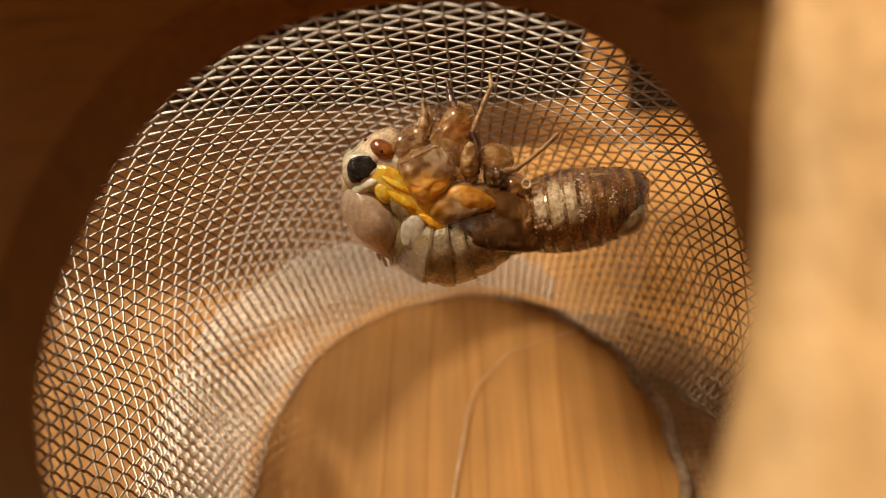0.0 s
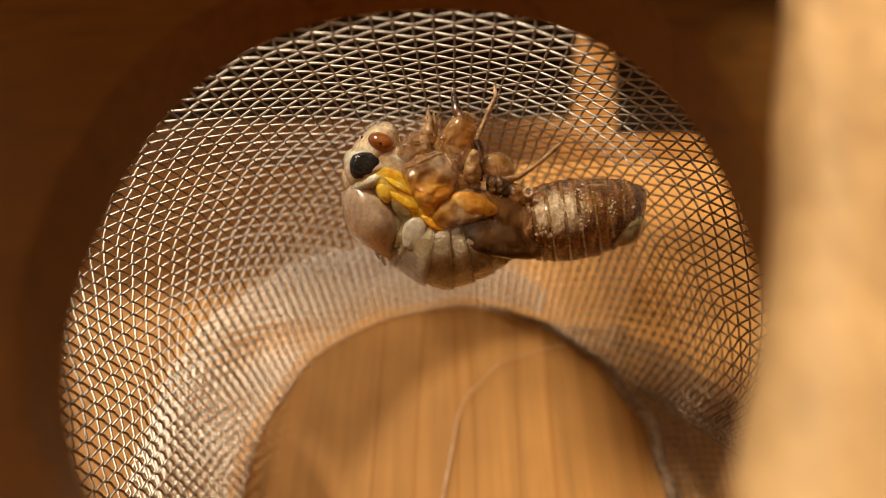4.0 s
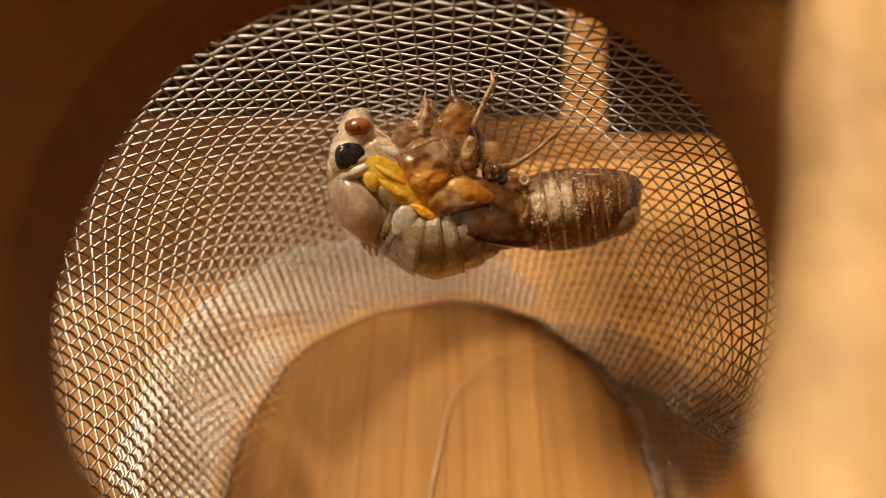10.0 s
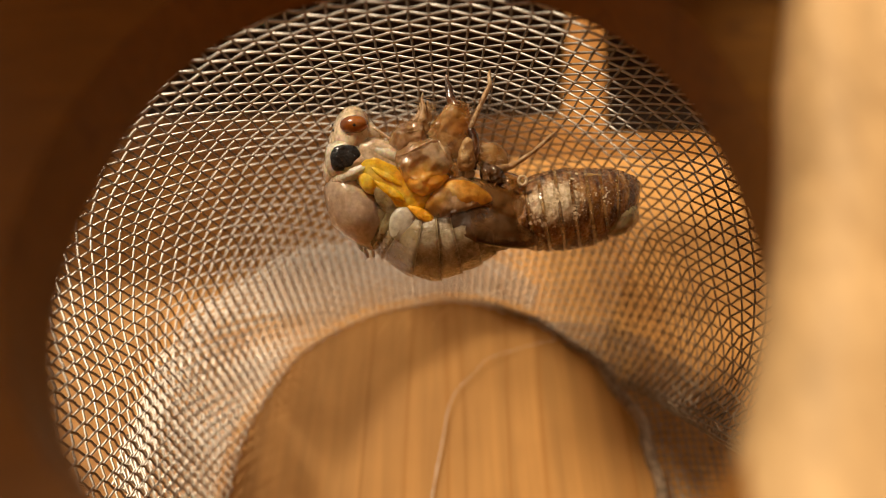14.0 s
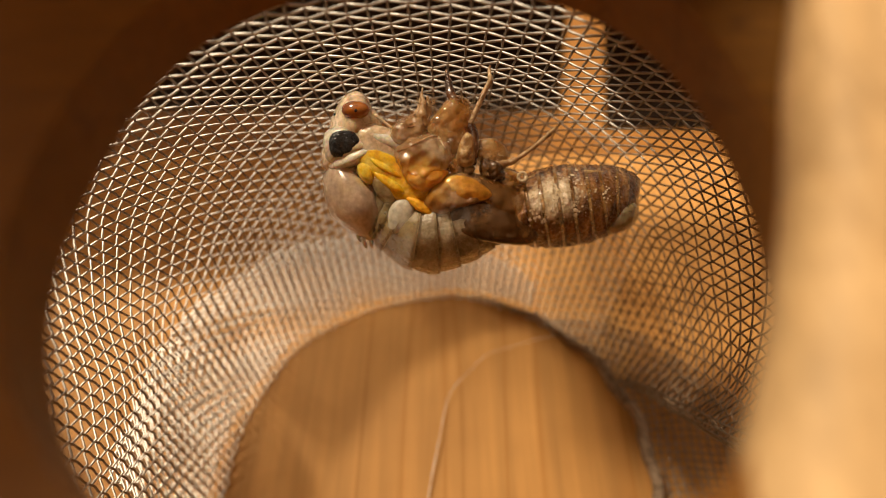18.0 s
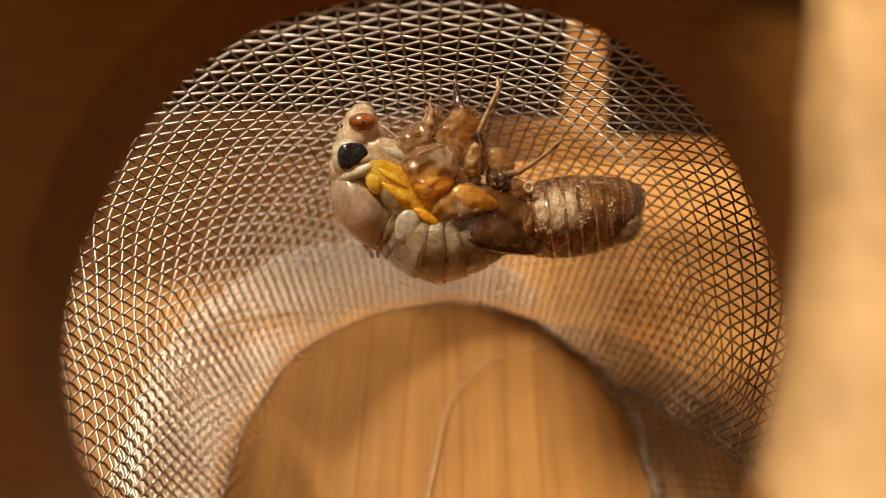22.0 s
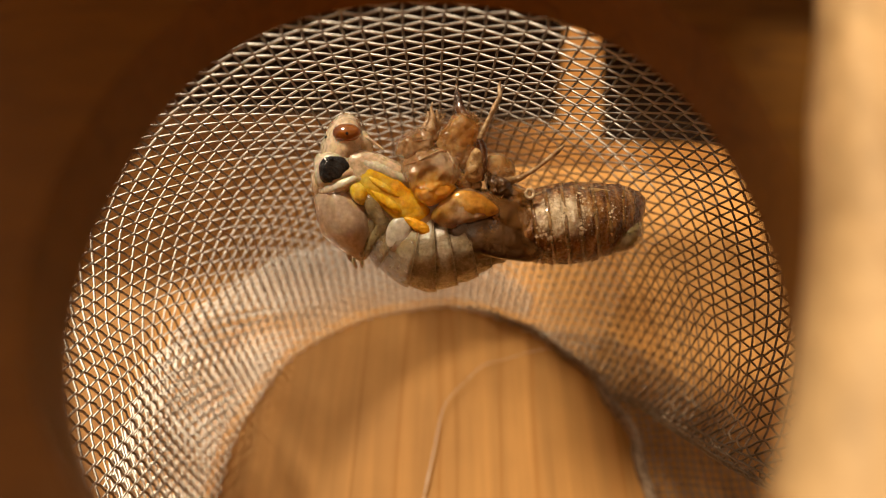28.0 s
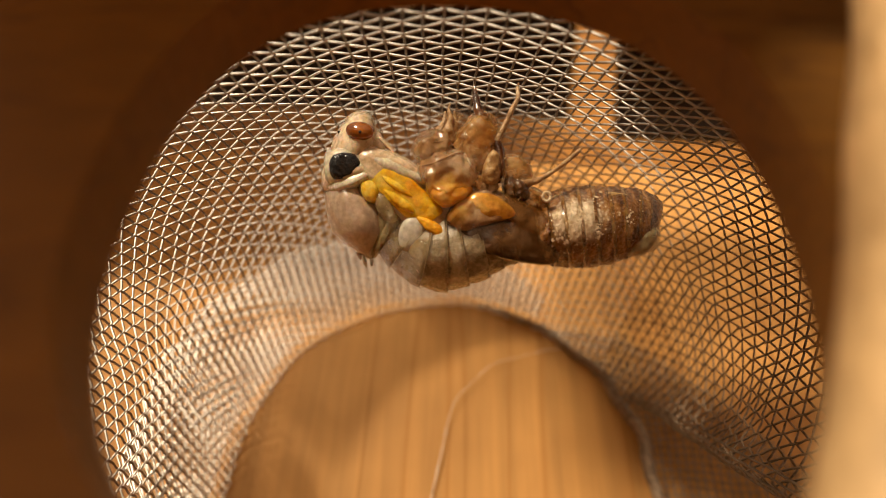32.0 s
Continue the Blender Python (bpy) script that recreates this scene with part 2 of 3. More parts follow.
AMBER = skin("amber_shell", [(0.36, (0.72, 0.27, 0.015)), (0.48, (0.85, 0.4, 0.04)), (0.6, (0.88, 0.55, 0.16))], 230, 0.1, 0.6, 0.00012, 850, 0.35, 1.0, fine=0.0, wetness=1.6, solid=0.75)
AMBER_DARK = skin("brown_amber_shell", [(0.36, (0.2, 0.075, 0.014)), (0.5, (0.48, 0.23, 0.055)), (0.64, (0.68, 0.44, 0.19))], 420, 0.12, 0.6, 0.0002, 700, 0.25, 1.0, fine=0.1, wetness=2.2, solid=0.55,
                  patch=([(0.35, (0.5, 0.17, 0.02)), (0.65, (0.62, 0.28, 0.05))], g(828, 232, -80), 12 * G, 34 * G, 500, 16 * G), wrinkle=2.0)
AMBER_DUST = skin("dusty_amber_shell", [(0.34, (0.24, 0.11, 0.03)), (0.5, (0.5, 0.31, 0.12)), (0.64, (0.7, 0.54, 0.31))], 700, 0.4, 0.5, 0.0003, 1500, 0.1, 0.3)
ORANGE_PAD = skin("orange_wing_pad", [(0.36, (0.6, 0.26, 0.03)), (0.46, (0.9, 0.44, 0.05)), (0.58, (0.9, 0.58, 0.16)), (0.68, (0.78, 0.58, 0.32))], 300, 0.1, 0.6, 0.00012, 900, 0.35, 1.0, fine=0.0, wetness=1.6, solid=0.75)
DARK_SHELL = skin("dark_shell", [(0.35, (0.04, 0.015, 0.004)), (0.52, (0.1, 0.042, 0.011)), (0.7, (0.26, 0.14, 0.05))], 380, 0.15, 0.5, 0.00018, 700, 0.0, 1.0, fine=0.1, wetness=2.0, solid=0.85, wrinkle=1.5)
ABDOMEN = skin("dusty_brown_shell", [(0.36, (0.07, 0.022, 0.003)), (0.48, (0.17, 0.062, 0.01)), (0.58, (0.32, 0.14, 0.03)), (0.7, (0.52, 0.3, 0.12))], 520, 0.26, 0.5, 0.0005, 1700, 0.15, 0.8, (1, 0.5, 0.2), (2.5, 0.6, 0.6), wetness=2.5,
               patch=([(0.35, (0.4, 0.28, 0.15)), (0.65, (0.78, 0.63, 0.44))], g(996, 366, -84), 22 * G, 54 * G, 1100, 90 * G))
DUST = skin("pale_mud", [(0.3, (0.5, 0.36, 0.2)), (0.6, (0.84, 0.7, 0.5))], 900, 0.9, 0.2, 0.0004, 2600)
LEG = skin("brown_leg", [(0.32, (0.2, 0.09, 0.03)), (0.5, (0.44, 0.26, 0.11)), (0.66, (0.64, 0.48, 0.29))], 900, 0.35, 0.5, 0.0002, 2500, 0.1, 0.4)
HAIR = skin("pale_hair", [(0.4, (0.55, 0.45, 0.36)), (0.6, (0.85, 0.78, 0.7))], 300, 0.3, 0.6, 0.00001)


# ---- mesh helpers ----
def mesh_of(bm, name, material, smooth=True):
    me = bpy.data.meshes.new(name)
    bmesh.ops.recalc_face_normals(bm, faces=bm.faces)
    bm.to_mesh(me)
    bm.free()
    me.materials.append(material)
    if smooth:
        me.polygons.foreach_set("use_smooth", [True] * len(me.polygons))
    return me


def part(name, bm, material, parent, label="", smooth=True):
    ob = new(name, mesh_of(bm, name, material, smooth))
    ob.parent = parent
    if label:
        tagged(ob, label)
    return ob


def box_bm(x0, x1, y0, y1, z0, z1, bevel=0.0):
    bm = bmesh.new()
    bmesh.ops.create_cube(bm, size=1)
    for v in bm.verts:
        v.co = Vector(((x0 + x1) / 2 + v.co.x * (x1 - x0), (y0 + y1) / 2 + v.co.y * (y1 - y0), (z0 + z1) / 2 + v.co.z * (z1 - z0))) * MM
    if bevel:
        bmesh.ops.bevel(bm, geom=bm.edges[:], offset=bevel * MM, segments=3, affect="EDGES", profile=0.5)
    return bm


def setting(name, bm, material, label, smooth=False):
    ob = new(name, mesh_of(bm, name, material, smooth))
    ob.location.z = BASE
    return tagged(ob, label, kind="structure")


def rings_mesh(bm, rings, cap=True):
    made = [[bm.verts.new(p) for p in r] for r in rings]
    for a, b in zip(made, made[1:]):
        for i in range(len(a)):
            j = (i + 1) % len(a)
            bm.faces.new((a[i], a[j], b[j], b[i]))
    if cap:
        for r in (made[0], made[-1]):
            c = bm.verts.new(sum((v.co for v in r), Vector()) / len(r))
            for i in range(len(r)):
                bm.faces.new((r[i], r[(i + 1) % len(r)], c))


def tube(bm, pts, radius, n=5, cap=False):
    """A round wire along pts; radius in metres, one or one a point."""
    rings, up = [], None
    for i, p in enumerate(pts):
        d = (pts[min(i + 1, len(pts) - 1)] - pts[max(i - 1, 0)]).normalized()
        if up is None:
            up = d.orthogonal().normalized()
        up = (up - d * up.dot(d)).normalized()
        s = d.cross(up)
        r = radius[i] if isinstance(radius, (list, tuple)) else radius
        rings.append([p + (up * math.cos(2 * math.pi * k / n) + s * math.sin(2 * math.pi * k / n)) * r for k in range(n)])
    rings_mesh(bm, rings, cap)


# ---- the wooden box ----
def oval(cx, cz, rx, rz, power=2.3, n=96):
    """Points of a slightly squared oval in x and z."""
    pts = []
    for k in range(n):
        c, d = math.cos(2 * math.pi * k / n), math.sin(2 * math.pi * k / n)
        pts.append((cx + rx * math.copysign(abs(c) ** (2 / power), c), cz + rz * math.copysign(abs(d) ** (2 / power), d)))
    return pts


def arch_panel():
    """Front board with an oval opening; the rim of the cut is slightly eased."""
    bm = bmesh.new()
    inner = oval(-1.2, 24, 16.1, 19.7)
    ease = oval(-1.2, 24, 16.15, 19.75)
    outer = [(x * 62 / 16.4, 8.7 + (z - 24) * 37.7 / 20) for x, z in oval(0, 24, 16.4, 20, 30)]
    outer = [(x, min(z, 40) if x < -26 else z) for x, z in outer]
    loops = []
    for y, shape in ((22.1, outer), (18.0, outer), (18.0, ease), (18.4, inner), (21.7, inner), (22.1, ease)):
        loops.append([bm.verts.new(Vector((x, y, z)) * MM) for x, z in shape])
    for a, b in zip(loops, loops[1:] + loops[:1]):
        for i in range(len(a)):
            j = (i + 1) % len(a)
            bm.faces.new((a[i], a[j], b[j], b[i]))
    return bm


setting("wall_front", arch_panel(), BROWN, "brown stained board with an oval opening")


def slab_bm(outline, z0, z1):
    """A flat board with the given outline in x and y."""
    bm = bmesh.new()
    low, high = ([bm.verts.new(Vector((x, y, z)) * MM) for x, y in outline] for z in (z0, z1))
    bm.faces.new(low)
    bm.faces.new(high)
    for i in range(len(low)):
        j = (i + 1) % len(low)
        bm.faces.new((low[i], low[j], high[j], high[i]))
    return bm


setting("shade_slab", slab_bm([(-44, 22.4), (-44, -2), (-110, -2), (-110, -104), (-80, -104), (-14, -40.4), (-8, -27.5), (3, -10), (62, -9), (62, 22.4)], 46.6, 48.2), BROWN, "unseen brown board added to shade the front board, cut on a slant")
setting("shade_panel", box_bm(9, 62, 18.4, 22.4, 48.2, 93, 0.3), BROWN, "unseen brown board added to shade the hood's right side")
setting("shade_bar", box_bm(-16, 9, 18.4, 22.4, 72, 93, 0.3), BROWN, "unseen brown crossbar added for shade")
for low in (103, 117):
    setting("shade_bar", box_bm(-15, 62, 18.4, 22.4, low, low + 6.5, 0.3), BROWN, "narrow unseen brown crossbar added for shade")
for low in (64, 78, 92, 106):
    setting("shade_bar", box_bm(-127, -84, 19, 22, low, low + 6, 0.3), BROWN, "narrow unseen brown crossbar added for shade")
setting("shade_post", box_bm(56, 62, 18.4, 22.4, 93, 130, 0.3), BROWN, "unseen brown upright added to carry the shading bars")
setting("shade_post", box_bm(-140, -126, 18.4, 22.4, -30, 110, 0.3), BROWN, "unseen brown upright added to carry the shading bars")
setting("shade_beam", box_bm(-230, -34, 18.4, 22.4, 110, 240, 0.3), BROWN, "unseen brown beam added to shade the upper left behind")
setting("wall_back", box_bm(-96, 94, 97, 103, -29, 112, 0.6), PINE_BACK, "pine back board with upright grain")
setting("floor", box_bm(-96, 94, 22.5, 97, -29, -24, 0.3), PINE_BACK, "pine floor board of the box")


def far_frame():
    """Far wall of the shed: a rail below, one leaning upright between two dark openings."""
    label = "orange pine frame timber behind the box"
    setting("trim_rail", box_bm(-320, 50, 136, 150, -30, 179, 0.8), PINE_WALL, label)
    setting("trim_rail", box_bm(50, 320, 136, 150, -30, 170, 0.8), PINE_WALL, label)
    bm = box_bm(42, 57, 136.5, 149, 169, 420, 0.8)
    for v in bm.verts:
        v.co.x += 0.16 * (v.co.z - 178 * MM)
    setting("trim_upright", bm, PINE_WALL, label)
    setting("trim_head", box_bm(-320, 320, 136, 150, 420, 460, 0.8), PINE_WALL, label)


far_frame()
setting("backdrop", box_bm(-330, 330, 300, 306, -30, 470), UNLIT_WOOD, "dark unlit back of the shed")
setting("ceiling", box_bm(-330, 330, 150, 306, 462, 468), UNLIT_WOOD, "dark boards over the unlit space")
setting("wall_left", box_bm(-336, -330, 136, 306, -30, 470), UNLIT_WOOD, "dark side board of the unlit space")
setting("wall_right", box_bm(330, 336, 136, 306, -30, 470), UNLIT_WOOD, "dark side board of the unlit space")
setting("table_top", box_bm(-600, 600, -600, 600, -60, -30, 1), TABLE_WOOD, "wooden table top under the box")


def batten():
    """A hand-rounded pale slat fixed to the front of the box, its top leaning outwards."""
    rings = []
    for k in range(33):
        h = -8 + 44 * k / 32
        w = 30 + 1.6 * math.sin(0.06 * h) + 0.8 * math.sin(0.15 * h)
        edge = float(np.interp(h, (-8, 6.7, 10.6, 19.9, 25.4, 40), (5.2, 8.7, 10.5, 13.4, 14.8, 18))) + 0.15 * math.sin(0.5 * h)
        ring = []
        for j in range(36):
            a = 2 * math.pi * j / 36
            c, d = math.cos(a), math.sin(a)
            px = math.copysign(abs(c) ** 0.45, c) * w / 2
            py = math.copysign(abs(d) ** 0.6, d) * 3
            ripple = 0.35 * math.sin(1.1 * px + 0.12 * h) * (1 if d < 0 else 0)
            ring.append(Vector((edge + w / 2 + px, 16.2 - 0.3 * (h - 15.7) + py + ripple, h)) * MM)
        rings.append(ring)
    bm = bmesh.new()
    rings_mesh(bm, rings)
    return bm


slat = new("wooden_slat", mesh_of(batten(), "wooden_slat", PINE_POST))
slat.location.z = BASE
tagged(slat, "pale sunlit pine slat, rounded, fixed to the brown board", "slat")


# ---- the wire mesh hood ----
def table(y, rows):
    for (y0, a), (y1, b) in zip(rows, rows[1:]):
        if y <= y1:
            s = min(max((y - y0) / (y1 - y0), 0), 1)
            return a + (b - a) * s
    return rows[-1][1]


WIDE = ((21, 26.5), (27, 30.6), (36, 32.2), (44, 33.2), (52, 33.6), (97, 32.6))
HIGH = ((21, 16.8), (30, 20.6), (40, 25.6), (50, 29.4), (62, 31.6), (97, 32.6))
MID = ((21, 27.6), (30, 31), (40, 33.4), (50, 35.2), (62, 36.2), (97, 38))
FAN = ((21, 1.4), (60, 1.0), (97, 1.0))


def crease(y):
    """Angle of the crease at depth y, past which the mesh rolls outwards to the back board."""
    return 73 + 1.4 * (87 - y)


def hood_point(y, a, off=0.0):
    """Point of the hood at depth y and angle a (degrees from the crown), pushed out by off mm."""
    past = max(0, a - crease(y)) * 0.57
    turn = min(past / 2.4, math.pi / 2)
    a = min(a, crease(y)) + 2.4 * math.sin(turn) / 0.57
    rolled = 2.4 * (1 - math.cos(turn)) + max(0, past - 2.4 * math.pi / 2)
    w = a * (1 + (table(y, FAN) - 1) * max(0, 1 - (a / 125) ** 2))
    over = max(0, abs(w) - 95)
    t = radians(90 - math.copysign(min(abs(w), 95), w))
    c, s = math.cos(t), math.sin(t) - radians(over)
    fold = (a - crease(y)) / 7
    dent = -2.2 * math.exp(-fold * fold) * math.exp(-((y - 74) / 17) ** 2)
    wave = 0.25 * math.sin(a * 0.11 + y * 0.07) + 0.15 * math.sin(a * 0.23 - y * 0.19)
    k = off + dent + wave + rolled
    return Vector(((table(y, WIDE) + k) * c, y, table(y, MID) + (table(y, HIGH) + k) * s)) * MM


PITCH = 1.3
stations, y = [21.6], 21.6
while y < 96.6:
    q0, run = hood_point(y, 0), 0.0
    while run < PITCH * MM and y < 96.6:
        y += 0.05
        run = (hood_point(y, 0) - q0).length
    stations.append(y)
angles = [-137 + 2.38 * k for k in range(116)]

hood = new("wire_mesh_hood")
hood.location.z = BASE
tagged(hood, "silver woven wire mesh hood, arched, fixed behind the round opening", "mesh")
for i, yy in enumerate(stations):
    pts = []
    for j, a in enumerate(angles):
        if a > crease(yy) + 9:
            break
        s = 1 if (i + j) % 2 else -1
        pts.append(hood_point(yy, a, 0.34 * s))
        if a < min(crease(yy) - 14, 54):
            lit_len = len(pts)
        if j < len(angles) - 1:
            pts.append(hood_point(yy + random.uniform(-0.04, 0.04), a + 1.19, 0.0))
    bm = bmesh.new()
    tube(bm, pts[:lit_len], 0.126 * MM, 5)
    part("wire", bm, WIRE, hood)
    if len(pts) > lit_len:
        bm = bmesh.new()
        tube(bm, pts[lit_len - 1:], 0.126 * MM, 5)
        part("crease_wire", bm, SHADED_BROWN_WIRE, hood, "wire in a brown shade tone")
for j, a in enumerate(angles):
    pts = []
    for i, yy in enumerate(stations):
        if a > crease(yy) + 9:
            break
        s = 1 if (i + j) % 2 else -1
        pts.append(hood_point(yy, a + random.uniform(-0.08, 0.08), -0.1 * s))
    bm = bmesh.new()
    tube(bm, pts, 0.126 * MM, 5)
    part("wire", bm, SHADED_WIRE, hood, "lengthwise wire, its shade in the darker tone")

# a second sheet of the mesh lies loosely over the back of the hood, from the foot of its left side to past the crown
SHEET = ((-112, 66), (-90, 67), (-65, 69), (-40, 72), (-15, 77), (10, 83), (28, 88))
for i in range(32):
    yy = 56.5 + 1.25 * i
    pts = [hood_point(yy, a + 1.19, 1.5 + 0.3 * math.sin(0.05 * a) + 0.25 * (1 if (i + j) % 2 else -1)) for j, a in enumerate(angles) if -112 < a < 28 and yy > table(a, SHEET)]
    if len(pts) > 1:
        bm = bmesh.new()
        tube(bm, pts, 0.15 * MM, 5)
        part("outer_sheet_wire", bm, LIT_SHEET_WIRE, hood)
for j, a in enumerate(angles):
    if -112 < a < 28:
        rows = [56.5 + 1.25 * i for i in range(32) if 56.5 + 1.25 * i > table(a, SHEET)]
        bm = bmesh.new()
        tube(bm, [hood_point(yy, a + 1.19, 1.5 + 0.3 * math.sin(0.05 * a) - 0.1 * (1 if (i + j) % 2 else -1)) for i, yy in enumerate(rows)], 0.15 * MM, 5)
        part("outer_sheet_wire", bm, LIT_SHEET_WIRE, hood)

# dark tube along the mesh's far edge; stands in for the shadow beside it
edge_pts = []
for k in range(41):
    a, r = radians(10 + 115 * k / 40 + random.uniform(-0.3, 0.3)), 32.6 + 0.5 * math.sin(k * 0.9) + random.uniform(-0.15, 0.15)
    edge_pts.append(Vector((r * math.sin(a), 96 - 0.7 * k / 40, 38 + r * math.cos(a))) * MM)
bm = bmesh.new()
tube(bm, edge_pts, [(0.2 + 0.75 * min(1, k / 16)) * MM for k in range(41)], 8, True)
part("edge_shade", bm, SHADED_BROWN_WIRE, hood, "far mesh edge, darkened for the shadow beside it")

# flange of the same mesh lying against the back board, between its cut edge and the crease
def on_flange(x, z):
    return z > 4 and math.hypot(x, z - 38) > 32.4 and z < 75 - (x - 23) * 0.95


def flange_point(n, m, along):
    """Crossing m of flange wire n; upright wires where along is 0, level ones where it is 1."""
    x, z = ((14 + 1.3 * n, 4 + 1.3 * m), (14 + 1.3 * m, 4 + 1.3 * n))[along]
    lift = 0.16 * (1 if (n + m + along) % 2 else -1)
    p = Vector((x + 0.3 * math.sin(z * 0.3), 96.2 + lift + 0.3 * math.sin(0.21 * x + 0.13 * z), z + 0.25 * math.sin(x * 0.37))) * MM
    return p if on_flange(x, z) else None


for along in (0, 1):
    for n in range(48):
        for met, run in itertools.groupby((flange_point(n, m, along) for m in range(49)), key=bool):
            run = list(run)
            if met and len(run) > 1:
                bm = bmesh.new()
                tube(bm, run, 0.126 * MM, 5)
                part("flange_wire", bm, (SHADED_WIRE, SHADED_BROWN_WIRE)[along], hood)

# extra dark wires added along the crease to paint its band of shade
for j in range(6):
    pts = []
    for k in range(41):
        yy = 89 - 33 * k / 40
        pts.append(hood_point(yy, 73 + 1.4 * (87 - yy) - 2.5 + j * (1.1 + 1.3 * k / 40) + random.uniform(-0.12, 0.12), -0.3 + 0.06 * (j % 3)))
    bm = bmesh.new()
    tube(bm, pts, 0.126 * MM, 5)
    part("crease_shade_wire", bm, SHADED_WIRE, hood)

# ---- the insect and its shell ----
def egg(bm, a, b, d, ra, rb, rd, turn=0, rough=0.0, freq=0.03, n=28, m=16, flat=1.0):
    """An egg with its centre at a, b, d; turn in degrees, clockwise as seen; rough: knobbly, in grid units."""
    t = radians(turn)
    rings = []
    for i in range(1, m):
        p = math.pi * i / m
        ring = []
        for k in range(n):
            q = 2 * math.pi * k / n
            u, w, e = math.cos(p) * ra, math.sin(p) * math.cos(q) * rb, math.sin(p) * math.sin(q) * rd
            if e > 0:
                e *= flat
            q3 = Vector((u, w, e)) * freq + Vector((a, b, d))
            s = 1 + rough / max(ra, rb) * (noise.noise(q3) + 0.45 * noise.noise(q3 * 3.1))
            u, w, e = u * s, w * s, e * s
            ring.append(g(a + u * math.cos(t) - w * math.sin(t), b + u * math.sin(t) + w * math.cos(t), d + e))
        rings.append(ring)
    rings_mesh(bm, rings)


def blob(bm, outline, d, thick, rough=2.0, freq=0.05, full=0.7, grow=1.1):
    """A cushion with the given corners (rounded off) in a and b, its middle at depth d."""
    pts = [Vector(p) for p in outline]
    for _ in range(3):
        pts = [q for u, v in zip(pts, pts[1:] + pts[:1]) for q in (u * 0.78 + v * 0.22, u * 0.22 + v * 0.78)]
    mid = sum(pts, Vector((0, 0))) / len(pts)
    off = np.array([(q - mid)[:] for q in pts])
    ang, far = np.arctan2(off[:, 1], off[:, 0]), np.hypot(off[:, 0], off[:, 1])
    (cxx, cxy), (_, cyy) = np.cov(off.T)
    turn = 0.5 * math.atan2(2 * cxy, cxx - cyy)
    half, dev = (cxx + cyy) / 2, math.hypot((cxx - cyy) / 2, cxy)
    ra, rb = math.sqrt(2 * (half + dev)), math.sqrt(2 * max(half - dev, 1))
    for v in bmesh.ops.create_icosphere(bm, subdivisions=5, radius=1)["verts"]:
        x, y, z = v.co
        rho, t = math.hypot(x, y), math.atan2(y, x)
        edge = float(np.interp(t, ang, far, period=2 * math.pi))
        oval_r = ra * rb / math.hypot(rb * math.cos(t - turn), ra * math.sin(t - turn))
        w = rho * rho
        r = (oval_r * (1 - w) + edge * w) * grow * rho ** full
        a, b, e = mid.x + r * math.cos(t), mid.y + r * math.sin(t), z * thick
        k = Vector((a, b, e)) * freq
        f = 0.45 * noise.noise(k) + 0.2 * noise.noise(k * 2.7)
        v.co = g(a + x * rough * f * 0.6, b + y * rough * f * 0.6, d + e + z * rough * f)


def pair_of(name, outline, d, thick, material, parent, label="", rough=2.0, freq=0.05, full=0.7, grow=1.1):
    for side in (1, -1):
        bm = bmesh.new()
        blob(bm, outline, d * side, thick, rough, freq, full, grow)
        part(name, bm, material, parent, label)


def loft(bm, rows, n=28, rough=0.0, freq=0.03, cap=True):
    """A body swept along rows of (a, b, d, half height, half depth)."""
    rings = []
    for i, (a, b, d, rb, rd) in enumerate(rows):
        p, q = rows[max(i - 1, 0)], rows[min(i + 1, len(rows) - 1)]
        ta, tb = q[0] - p[0], q[1] - p[1]
        l = math.hypot(ta, tb) or 1
        na, nb = -tb / l, ta / l
        ring = []
        for k in range(n):
            w = 2 * math.pi * k / n
            c, s = math.cos(w), math.sin(w)
            q3 = Vector((a + c * rb, b + s * rd, s * rd)) * freq
            f = 1 + rough / max(rb, rd) * (noise.noise(q3) + 0.45 * noise.noise(q3 * 3.1))
            ring.append(g(a + na * c * rb * f, b + nb * c * rb * f, d + s * rd * f))
        rings.append(ring)
    rings_mesh(bm, rings, cap)


def banded(rows, cuts, swell=0.04, n=40, rough=2.0, freq=0.05, sub=6):
    """A swept body cut into overlapping plates: one mesh for each stretch between cuts."""
    fine = []
    for p, q in zip(rows, rows[1:]):
        for k in range(sub):
            fine.append([x + (y - x) * k / sub for x, y in zip(p, q)])
    fine.append(list(rows[-1]))
    for _ in range(6):
        fine = [fine[0]] + [[(a + 2 * b + c) / 4 for a, b, c in zip(*t)] for t in zip(fine, fine[1:], fine[2:])] + [fine[-1]]
    rings = []
    for i, (a, b, d, rb, rd) in enumerate(fine):
        p, q = fine[max(i - 1, 0)], fine[min(i + 1, len(fine) - 1)]
        ta, tb = q[0] - p[0], q[1] - p[1]
        l = math.hypot(ta, tb) or 1
        rings.append((a, b, d, rb, rd, -tb / l, ta / l))
    made = []
    for lo, hi in zip(cuts, cuts[1:]):
        i0, i1 = round(lo * (len(rings) - 1)), min(round(hi * (len(rings) - 1)) + 1, len(rings) - 1)
        out = []
        for i in range(i0, i1 + 1):
            a, b, d, rb, rd, na, nb = rings[i]
            s = (i - i0) / max(i1 - i0, 1)
            lip = 1 + swell * s - (0.02 if s == 1 else 0)
            ring = []
            for k in range(n):
                w = 2 * math.pi * k / n
                c, e = math.cos(w), math.sin(w)
                f = lip * (1 + rough / max(rb, rd) * noise.noise(Vector((a + c * rb, b + e * rd, e * rd)) * freq))
                ring.append(g(a + na * c * rb * f, b + nb * c * rb * f, d + e * rd * f))
            out.append(ring)
        bm = bmesh.new()
